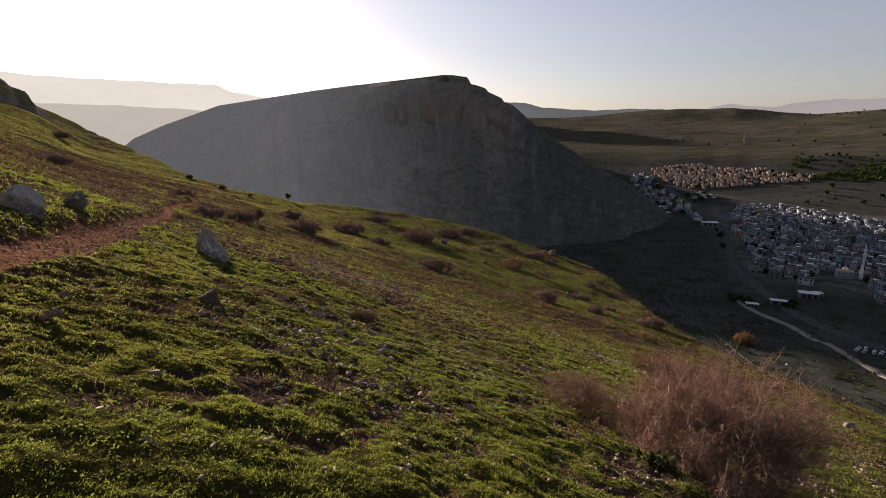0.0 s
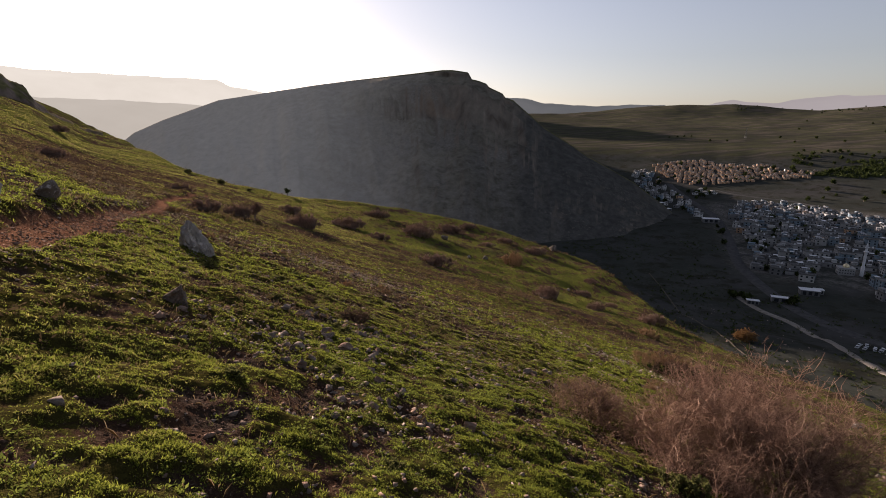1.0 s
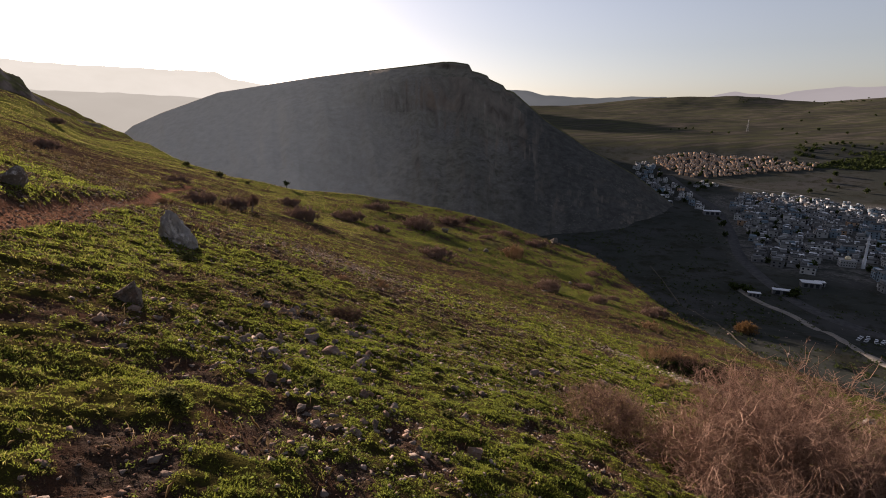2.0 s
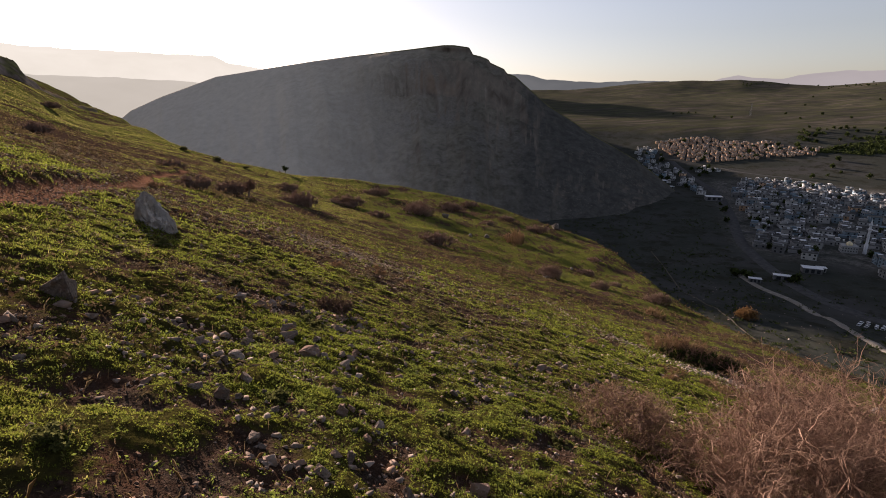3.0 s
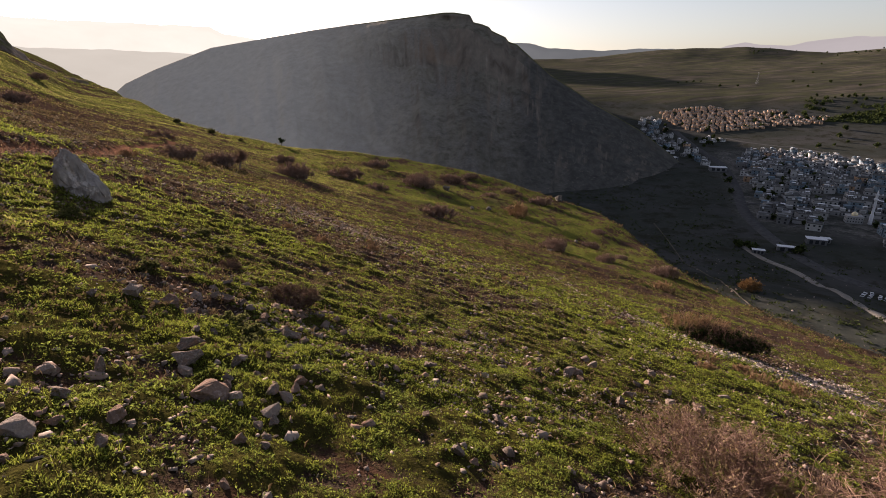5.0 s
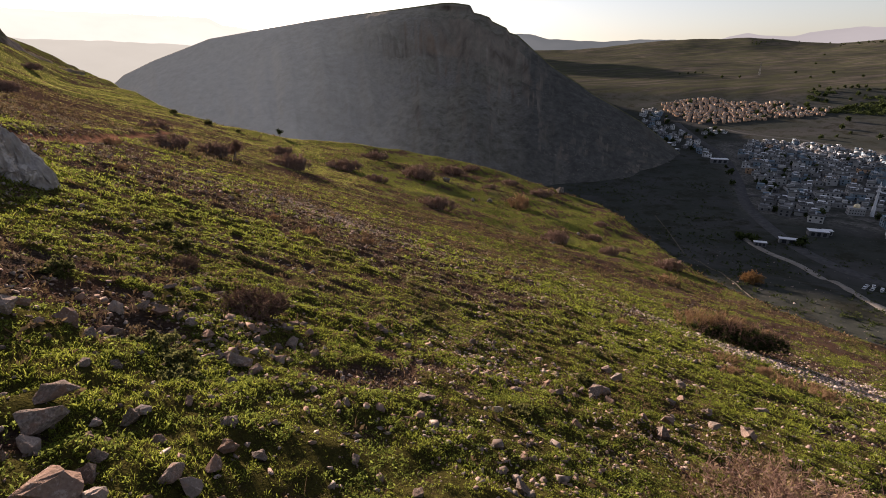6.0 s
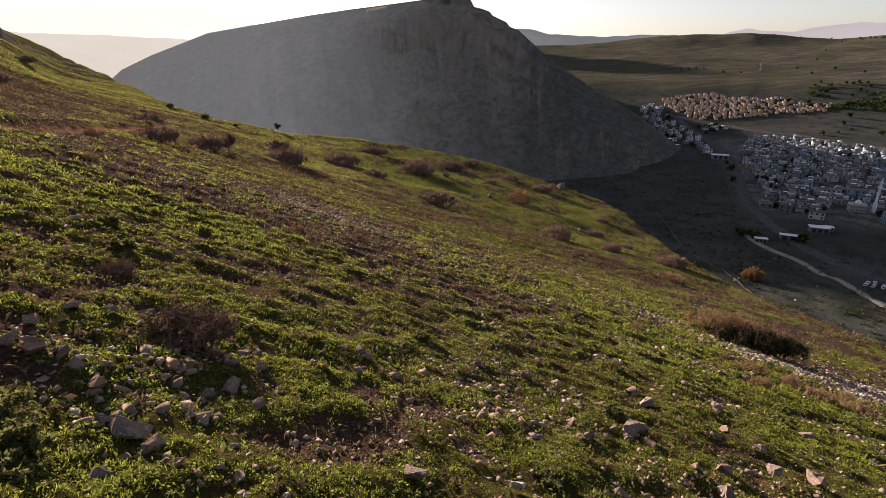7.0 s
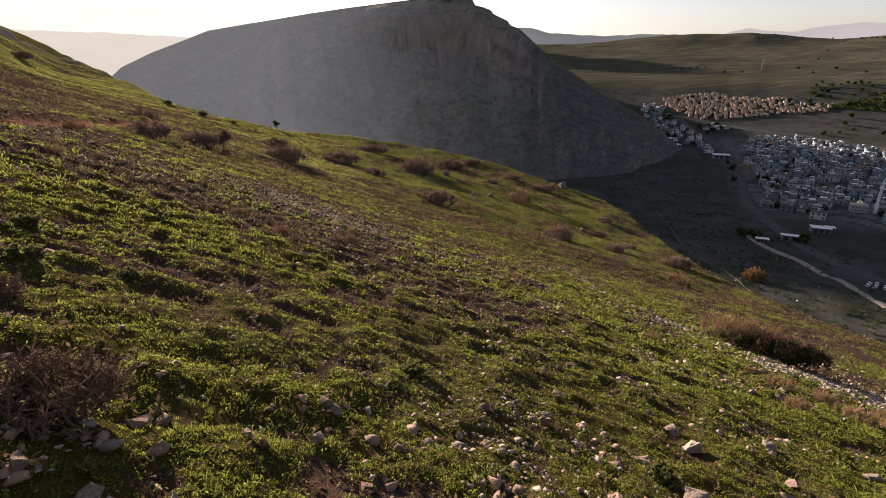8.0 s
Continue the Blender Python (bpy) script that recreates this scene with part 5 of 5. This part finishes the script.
# stones that stand out one by one
BY_START = ((-4.09, 5.16, 0.089), (-3.49, 4.18, 0.105), (-1.67, 2.50, 0.045), (-3.66, 7.54, 0.238), (-0.55, 5.88, 0.062), (-0.65, 5.84, 0.053), (-0.68, 5.59, 0.065), (-1.11, 8.36, 0.095), (-0.95, 7.20, 0.066), (-0.78, 6.64, 0.074),
            (-0.67, 6.96, 0.048), (-0.47, 6.71, 0.060), (-1.25, 6.38, 0.061), (-1.14, 6.29, 0.041), (-1.83, 6.34, 0.071), (-2.12, 6.22, 0.052), (-1.10, 5.98, 0.051), (0.34, 6.00, 0.112), (-0.16, 5.70, 0.060), (-2.07, 5.19, 0.030))
BY_STICK = ((-0.88, 7.04, 0.056), (-0.81, 6.81, 0.072), (-0.76, 6.90, 0.051), (-1.63, 6.36, 0.093), (-1.75, 7.77, 0.076), (-2.00, 7.44, 0.093), (-2.06, 7.81, 0.069), (-1.50, 8.56, 0.062), (-1.94, 8.91, 0.073), (-2.23, 8.36, 0.078), (-2.43, 8.17, 0.076),
            (-2.81, 8.04, 0.067), (-2.01, 7.25, 0.057), (-1.87, 7.21, 0.047), (-1.64, 6.82, 0.070), (-1.10, 8.85, 0.071), (-1.13, 8.16, 0.052), (-1.13, 7.90, 0.058), (-1.03, 8.04, 0.046), (0.22, 8.57, 0.074), (0.35, 8.52, 0.053), (0.66, 9.51, 0.083), (1.97, 9.39, 0.062))
BY_BURNET = ((-1.60, 10.37, 0.118), (-1.44, 10.28, 0.082), (-1.79, 10.42, 0.065), (-2.36, 10.95, 0.063), (-2.23, 10.88, 0.066), (-2.04, 10.76, 0.084), (-2.58, 12.20, 0.105), (-1.75, 10.49, 0.046), (-1.36, 10.66, 0.050), (-1.45, 10.69, 0.043), (-1.32, 10.77, 0.040),
             (-1.15, 10.99, 0.071), (-1.54, 11.06, 0.060), (-1.43, 11.21, 0.089), (-1.64, 11.92, 0.078), (-1.41, 11.68, 0.074), (-0.94, 10.16, 0.046), (-1.10, 10.45, 0.036), (-1.45, 10.17, 0.038), (-1.50, 10.13, 0.048), (-1.67, 10.13, 0.046), (-1.50, 9.97, 0.059), (-1.30, 10.15, 0.044), (-1.24, 10.15, 0.051), (-2.88, 11.33, 0.072), (-2.68, 10.94, 0.070), (-2.53, 10.92, 0.092), (-2.87, 11.74, 0.082))
BY_FLAKE = ((-0.05, 10.59, 0.093), (-0.61, 10.83, 0.039), (-0.53, 10.76, 0.031), (-0.48, 11.53, 0.042), (-0.72, 12.24, 0.071), (-0.63, 12.88, 0.049), (-1.11, 12.50, 0.052), (-0.83, 10.70, 0.042), (-0.94, 11.92, 0.041), (-1.93, 14.38, 0.071), (0.27, 11.20, 0.036), (0.50, 10.60, 0.037), (0.89, 11.51, 0.040), (1.07, 11.42, 0.045))
DOWNHILL = ((2.25, 12.70, 0.167), (2.38, 12.48, 0.102), (1.61, 12.20, 0.079), (3.21, 14.42, 0.148), (4.96, 15.36, 0.158), (4.23, 14.04, 0.095), (2.24, 12.05, 0.057), (1.53, 11.15, 0.075), (2.75, 11.67, 0.114), (4.57, 12.74, 0.174), (4.13, 12.85, 0.126), (2.68, 12.07, 0.080), (1.50, 12.52, 0.095), (2.19, 13.60, 0.118), (2.05, 12.73, 0.062),
            (1.26, 14.00, 0.062), (0.57, 13.70, 0.073), (1.22, 13.76, 0.076), (9.97, 21.62, 0.145), (6.90, 15.57, 0.143), (3.80, 13.55, 0.105), (2.45, 12.95, 0.137), (3.12, 12.29, 0.126), (4.40, 13.47, 0.112), (3.23, 14.97, 0.120))
BY_SLAB = ((-1.93, 8.86, 0.137), (-2.00, 9.05, 0.113), (-1.86, 8.70, 0.088), (-1.55, 8.68, 0.060), (-1.65, 9.10, 0.075), (-1.77, 8.98, 0.051), (-1.21, 8.69, 0.075), (-1.10, 8.62, 0.085), (-1.45, 8.99, 0.054), (-1.11, 9.06, 0.071), (-0.96, 9.09, 0.054), (-1.56, 8.42, 0.145), (-1.38, 8.42, 0.077), (-2.77, 10.18, 0.104),
           (-1.52, 9.44, 0.050), (-0.64, 10.02, 0.049), (-0.45, 9.27, 0.050), (-1.89, 8.58, 0.052), (-2.52, 10.30, 0.063), (-2.54, 10.07, 0.065), (-2.77, 9.90, 0.059), (-2.63, 9.80, 0.049), (-2.19, 9.53, 0.056), (-2.12, 9.69, 0.054), (-2.95, 9.93, 0.126), (-2.80, 10.74, 0.086), (-2.56, 10.96, 0.076), (-0.04, 9.05, 0.042))
singles = [*BY_SLAB, *BY_START, *BY_STICK, *BY_BURNET, *BY_FLAKE, *DOWNHILL]
rng = np.random.default_rng(8)
for cx, cy, n in ((-1.6, 10.3, 4), (-1.4, 11.4, 4), (-2.5, 11.2, 4), (-3.3, 12.2, 9), (-0.7, 5.8, 7), (-1.2, 6.3, 8), (-1.1, 8.0, 8), (-2.0, 7.5, 10), (-2.3, 8.5, 6), (-1.6, 8.8, 8), (-2.6, 10.1, 10), (2.2, 12.6, 8), (1.6, 12.3, 8), (1.2, 13.8, 8), (3.2, 14.6, 8), (4.4, 12.9, 8), (0.5, 13.7, 6), (4.9, 15.2, 6), (-0.8, 6.9, 6), (-0.9, 12.3, 6)):
    for _ in range(n):
        singles.append((cx + 0.4 * rng.normal(), cy + 0.4 * rng.normal(), 0.022 + 0.055 * rng.uniform() ** 1.7))
for i, (sx, sy, size) in enumerate(singles):
    ob = new("stone", STONES[i % len(STONES)])
    tilt = rng.normal(size=2) * 0.3
    ob.matrix_basis = Matrix.Translation((sx, sy, float(land(sx, sy)) + (0.28 if size > 0.06 else 0.08) * size)) @ Euler((tilt[0], tilt[1], rng.uniform(0, 6.28))).to_matrix().to_4x4() @ Matrix.Diagonal((1.1 * size, 1.1 * size, 1.15 * size, 1))
    tagged(ob, "rough grey-brown limestone fieldstone half sunk in turf" if size < 0.1 else "large pale limestone fieldstone with broken faces", "stone", "loose stones on the slope")

x, y, r = scatter(60000, rng, 4.0, 40, -48, -15)
keep = rng.uniform(0, 1, len(x)) < 0.8 * on_path(x, y)
x, y, r = x[keep], y[keep], r[keep]
heap("path_gravel", x, y, (0.008 + 0.034 * rng.uniform(0, 1, len(x)) ** 2.5) * np.clip(r / 9, 0.8, 2), rng, "reddish gravel and trodden earth lumps on the footpath", "gravel", PEBBLES, PATH_STONE)

# boulders
for i, (bx, by, size, turn, label) in enumerate((
        (-7.4, 15.6, 1.0, 0.3, "grey weathered limestone boulder with a pointed top"), (-8.6, 10.2, 0.45, 1.2, "dark grey boulder above the footpath"), (-8.15, 9.75, 0.26, 0.2, "small dark boulder beside a larger one"),
        (-10.6, 14.3, 0.42, 2.2, "upright grey boulder above the footpath"), (0.8, 135.6, 1.2, 0.1, "grey outcrop boulder among bushes"), (6.5, 113.1, 0.65, 1.0, "grey boulder on green turf"),
        (10.9, 120.3, 0.85, 2.0, "pale boulder beside a rusty bush"), (37, 160, 1.7, 0.4, "pale rounded boulder on the crest"), (16.6, 77.9, 0.6, 0.8, "pale boulder below a dry bush"), (27.2, 101.7, 0.5, 1.9, "pale boulder on the slope"),
        (30.5, 33.0, 0.55, 0.6, "pale boulder near the edge of the slope"))):
    ob = new("boulder", leaning_boulder() if i == 0 else ROCKS[i % 4])
    lift = 0.30 if i == 0 else 0.36 * size
    ob.matrix_basis = Matrix.Translation((bx, by, float(land(bx, by)) + lift)) @ Matrix.Rotation(turn, 4, "Z") @ Matrix.Diagonal((size * 0.8, size * 0.85, size * 1.2, 1) if i == 0 else (size, size, size, 1))
    tagged(ob, label, "boulder", "boulders on the hillside")


# ---- grass ----
def blades(name, x, y, high, wide, rng, material, label, lean=0.7, simple=False, way=None):
    """Small folded leaves, two triangles each, as one object."""
    n = len(x)
    z = land(x, y) - 0.004
    b = rng.uniform(0, 2 * math.pi, n) if way is None else way + 0.5 * rng.normal(size=n)
    away = np.stack([np.cos(b), np.sin(b), np.zeros(n)], -1)
    side = np.stack([-np.sin(b), np.cos(b), np.zeros(n)], -1) + 0.4 * rng.normal(size=(n, 3))
    out = away * (rng.uniform(0.15, 1.0, n) * lean)[:, None]
    root = np.stack([x, y, z], -1)
    h, w = high[:, None], wide[:, None]
    up = np.array([0, 0, 1.0])
    mid = root + (up * 0.6 + out * 0.45) * h
    tip = root + (up * rng.uniform(0.6, 1.0, (n, 1)) + out * 1.1) * h
    v = np.stack([root, mid + side * w * 0.5, tip, mid - side * w * 0.5], 1)
    f = (np.arange(n) * 4)[:, None, None] + np.array([[0, 1, 2], [0, 2, 3]])[None]
    if simple:
        v = np.stack([root - side * w * 0.4, root + side * w * 0.4, tip], 1)
        f = np.arange(n * 3).reshape(-1, 1, 3)
    me = mesh_of(name, v.reshape(-1, 3), f.reshape(-1, 3), material)
    return tagged(new(name, me), label, "grass", kind="stuff")


def tufts(n, near, far, power, start, count, size, rng, material, label, zone=None):
    """Tufts of short blades that spread from one root; thick on mounds, thin in hollows."""
    x, y, r = scatter(n, rng, near, far, power=power, start=start)
    t = turf(x, y)
    keep = rng.uniform(0, 1, len(x)) < fade((t - 0.28) / 0.35) * (0.25 + 0.75 * fade((fbm(x * 6.5, y * 6.5, 2, 95) + 0.22) / 0.3))
    if zone is not None:
        keep &= rng.uniform(0, 1, len(x)) < zone(x, y)
    x, y, r, t = x[keep], y[keep], r[keep], t[keep]
    lush = (0.55 + 0.9 * (fbm(x * 1.3, y * 1.3, 3, 91) + 0.5)) * (0.7 + 0.5 * t)
    span = size * lush * rng.uniform(0.5, 1.3, len(x)) * np.clip(r / 7, 0.75, 2.6)
    m = len(x) * count
    b = rng.uniform(0, 2 * math.pi, m)
    off = rng.uniform(0, 1, m) ** 0.7
    span, far_off = np.repeat(span, count), np.repeat(r, count)
    px, py = np.repeat(x, count) + np.cos(b) * off * span * 0.7, np.repeat(y, count) + np.sin(b) * off * span * 0.7
    high = span * rng.uniform(0.35, 1.0, m) * (1.15 - 0.6 * off)
    wide = np.clip(rng.uniform(0.003, 0.006, m) * np.clip(far_off / 5, 0.75, 6.0), 0, 0.6 * span)
    return blades("grass", px, py, high, wide, rng, material, label, 0.9, False, b)


rng = np.random.default_rng(6)
tufts(26000, 1.9, 7, 0.8, 1.0, 13, 0.036, rng, GRASS, "short bright green winter grass in uneven tufts")
tufts(54000, 2.0, 10, 0.9, 0.0, 13, 0.036, rng, GRASS, "short green grass tufts between stones along the walk")
tufts(52000, 8.0, 60, 0.85, 0.3, 7, 0.06, rng, GRASS, "low green turf further up and down the hillside")
# Pale blades kept to this zone, standing in for stronger sun there.
tufts(30000, 2.0, 16, 0.9, 0.7, 9, 0.05, rng, SUNNY_GRASS, "yellow-green sunlit grass below the footpath", lambda x, y: np.clip(1.6 * bands(GREEN_BANDS[:1], x, y) + fade((2.6 - np.hypot(x + 3.4, y - 4.6)) / 2), 0, 1))
x, y, r = scatter(420000, rng, 2.0, 45)
keep = rng.uniform(0, 1, len(x)) < 0.25 + 0.5 * fade((0.7 - turf(x, y)) / 0.4)
x, y, r = x[keep], y[keep], r[keep]
blades("leaf_litter", x, y, rng.uniform(0.01, 0.03, len(x)) * np.clip(r / 8, 0.7, 2.2), rng.uniform(0.004, 0.010, len(x)) * np.clip(r / 6, 0.7, 3.0), rng, LITTER, "brown dead leaves and stalks between the grass", 1.4, True)
x, y, r = scatter(330000, rng, 40, 210, power=0.8)
edge = np.interp(np.degrees(np.arctan2(x, y)), CREST_AZ, CREST_R)
keep = (rng.uniform(0, 1, len(x)) < 0.7 * fade((turf(x, y) - 0.42) / 0.4)) & (r < edge + 5)
x, y, r = x[keep], y[keep], r[keep]
blades("far_grass", x, y, rng.uniform(0.05, 0.13, len(x)) * np.clip(r / 60, 0.6, 1.6), rng.uniform(0.03, 0.07, len(x)) * np.clip(r / 60, 0.7, 2.0), rng, FAR_TURF, "green turf on the distant part of the hillside", 1.2, True)
x, y, r = scatter(300000, rng, 25, 330, -54, -8, power=0.7)
edge = np.interp(np.degrees(np.arctan2(x, y)), CREST_AZ, CREST_R)
keep = (rng.uniform(0, 1, len(x)) < fade((turf(x, y) - 0.35) / 0.3)) & (r < edge + 5)
x, y, r = x[keep], y[keep], r[keep]
blades("hill_grass", x, y, rng.uniform(0.05, 0.11, len(x)) * np.clip(r / 60, 0.5, 2.2), rng.uniform(0.02, 0.05, len(x)) * np.clip(r / 60, 0.6, 3.0), rng, SUNNY_GRASS, "backlit yellow-green grass on the upper hillside", 0.8, True)
x, y, r = scatter(15000, rng, 2.2, 40)
keep = rng.uniform(0, 1, len(x)) < 0.35 * fade((0.75 - turf(x, y)) / 0.4)
x, y, r = x[keep], y[keep], r[keep]
blades("dry_grass", x, y, rng.uniform(0.05, 0.16, len(x)) * np.clip(r / 12, 0.8, 1.6), rng.uniform(0.003, 0.006, len(x)) * np.clip(r / 6, 0.8, 4), rng, STRAW, "thin straw-coloured dry stalks among the grass", 0.9)


# ---- low scrub: brown and olive cushions too many to count ----
def cushions(name, x, y, size, leaf, count, rng, material, label):
    n = len(x)
    at = np.stack([x, y, land(x, y)], -1)
    d = unit(rng.normal(size=(n, count, 3)))
    d[:, :, 2] = np.abs(d[:, :, 2]) * 0.8
    spots3 = at[:, None, :] + d * (size[:, None] * rng.uniform(0.25, 0.9, (n, count)))[:, :, None]
    v, f = leaflets(spots3.reshape(-1, 3), np.repeat(size * leaf, count) * rng.uniform(0.6, 1.4, n * count), rng, 2.2)
    return tagged(new(name, mesh_of(name, v, f, material)), label, "scrub", kind="stuff")


rng = np.random.default_rng(26)
x, y, r = scatter(85000, rng, 2.0, 38, power=0.85)
lumpy = fbm(x * 3.1, y * 3.1, 2, 161)
keep = rng.uniform(0, 1, len(x)) < (0.18 + 0.82 * fade((turf(x, y) - 0.25) / 0.35)) * fade((lumpy + 0.18) / 0.3) * (1 - on_path(x, y))
x, y, r = x[keep], y[keep], r[keep]
cushions("clover_mats", x, y, (0.022 + 0.045 * rng.uniform(0, 1, len(x)) ** 1.6) * np.clip(r / 7, 0.85, 2.8), 0.22, 10, rng, CLOVER, "low green mats of clover and herbs between stones")

rng = np.random.default_rng(16)
x, y, r = scatter(30000, rng, 4.5, 185, power=0.85)
edge = np.interp(np.degrees(np.arctan2(x, y)), CREST_AZ, CREST_R)
patchy = fbm(x * 0.12, y * 0.12, 3, 121)
keep = (rng.uniform(0, 1, len(x)) < fade((patchy + 0.25) / 0.5)) & (r < edge + 3) & (on_path(x, y) < 0.2)
x, y, r = x[keep], y[keep], r[keep]
cushions("low_scrub", x, y, (0.05 + 0.15 * rng.uniform(0, 1, len(x)) ** 2) * np.clip(r / 20, 0.5, 3.0), 0.28, 12, rng, SCRUB, "low brown and olive scrub cushions dotted over the hillside")
x, y, r = scatter(12000, rng, 8, 90, power=0.85)
keep = (rng.uniform(0, 1, len(x)) < fade((bands(BROWN_BANDS, x, y) + 0.9 * fbm(x * 0.2, y * 0.2, 3, 181) - 0.08 - 0.2 * fade((x - 1) / 4)) / 0.25)) & (on_path(x, y) < 0.2)
x, y, r = x[keep], y[keep], r[keep]
cushions("stalk_clumps", x, y, (0.06 + 0.13 * rng.uniform(0, 1, len(x)) ** 2) * np.clip(r / 20, 0.6, 2.4), 0.22, 16, rng, LITTER, "dry grey-brown stalk clumps on the bare bands of the hillside")
x, y, r = scatter(15000, rng, 38, 190, power=0.9)
edge = np.interp(np.degrees(np.arctan2(x, y)), CREST_AZ, CREST_R)
keep = (rng.uniform(0, 1, len(x)) < 0.15 + 0.85 * fade((fbm(x * 0.07, y * 0.07, 3, 191) + 0.05) / 0.3)) & (r < edge + 3) & (on_path(x, y) < 0.2)
x, y, r = x[keep], y[keep], r[keep]
cushions("hill_scrub", x, y, (0.14 + 0.4 * rng.uniform(0, 1, len(x)) ** 2) * np.clip(r / 70, 0.7, 1.8), 0.25, 12, rng, SCRUB, "grey-brown scrub scattered over the far part of the hillside")
a, r = np.radians(rng.uniform(14, 54, 4400)), rng.uniform(205, 640, 4400)
x, y = r * np.sin(a), r * np.cos(a)
keep = (fbm(x * 0.03, y * 0.03, 3, 131) > -0.05) & ((r < 470) | (np.degrees(a) < 31))
x, y = x[keep], y[keep]
cushions("valley_scrub", x, y, 0.5 + 1.3 * rng.uniform(0, 1, len(x)) ** 2, 0.4, 14, rng, CREST_LEAF, "dark low bushes on the shaded lower slope")
# Bushes of the scarp, packed denser to stand in for its shade too.
a, r = np.radians(rng.uniform(35, 54, 5200)), FAR * rng.uniform(985, 1125, 5200)
x, y = r * np.sin(a), r * np.cos(a)
keep = fbm(x * 0.02, y * 0.02, 4, 171) + 0.1 * np.minimum(np.degrees(a) - 36.5, 2.5) > 0.0
x, y = x[keep], y[keep]
cushions("scarp_bushes", x, y, 1.4 + 3.2 * rng.uniform(0, 1, len(x)) ** 2, 0.45, 12, rng, CREST_LEAF, "dark bushes covering the scarp behind the upper village")
a, r = np.radians(rng.uniform(27, 50, 140)), rng.uniform(230, 400, 140)
heap("slope_rocks", r * np.sin(a), r * np.cos(a), 0.25 + 0.8 * rng.uniform(0, 1, 140) ** 3, rng, "pale rocks scattered on the shaded lower slope", "rocks", PEBBLES, PALE_STONE)

# a dry forked stalk lying on the turf, and a pale flake of limestone
stick = thing("dry_stick", "pale dry forked stalk lying on stony turf", "stick", at=spot(-1.7, 6.7, -0.01))
line = np.array([[[0, 0, 0], [0.04, 0.09, 0.07], [0.05, 0.17, 0.12]]])
for ends in (line, line * np.array([-1.6, -0.5, 0.7]) + np.array([0.06, 0.16, 0.1]), line * np.array([3.6, -0.4, 0.35]) + np.array([0.05, 0.15, 0.08])):
    v, f = tubes(ends.astype(float), np.array([0.006]), 0.5, 5)
    part("stalk", mesh_of("stalk", v, f, STRAW), stick)
flake = new("stone", STONES[3].copy())
flake.data.materials[0] = WHITE_STONE
flake.matrix_basis = Matrix.Translation((0.61, 10.72, float(land(0.61, 10.72)) + 0.085)) @ Euler((0.9, 0.3, 0.4)).to_matrix().to_4x4() @ Matrix.Diagonal((0.075, 0.05, 0.13, 1))
tagged(flake, "upright white limestone flake standing in green turf", "stone", "loose stones on the slope")
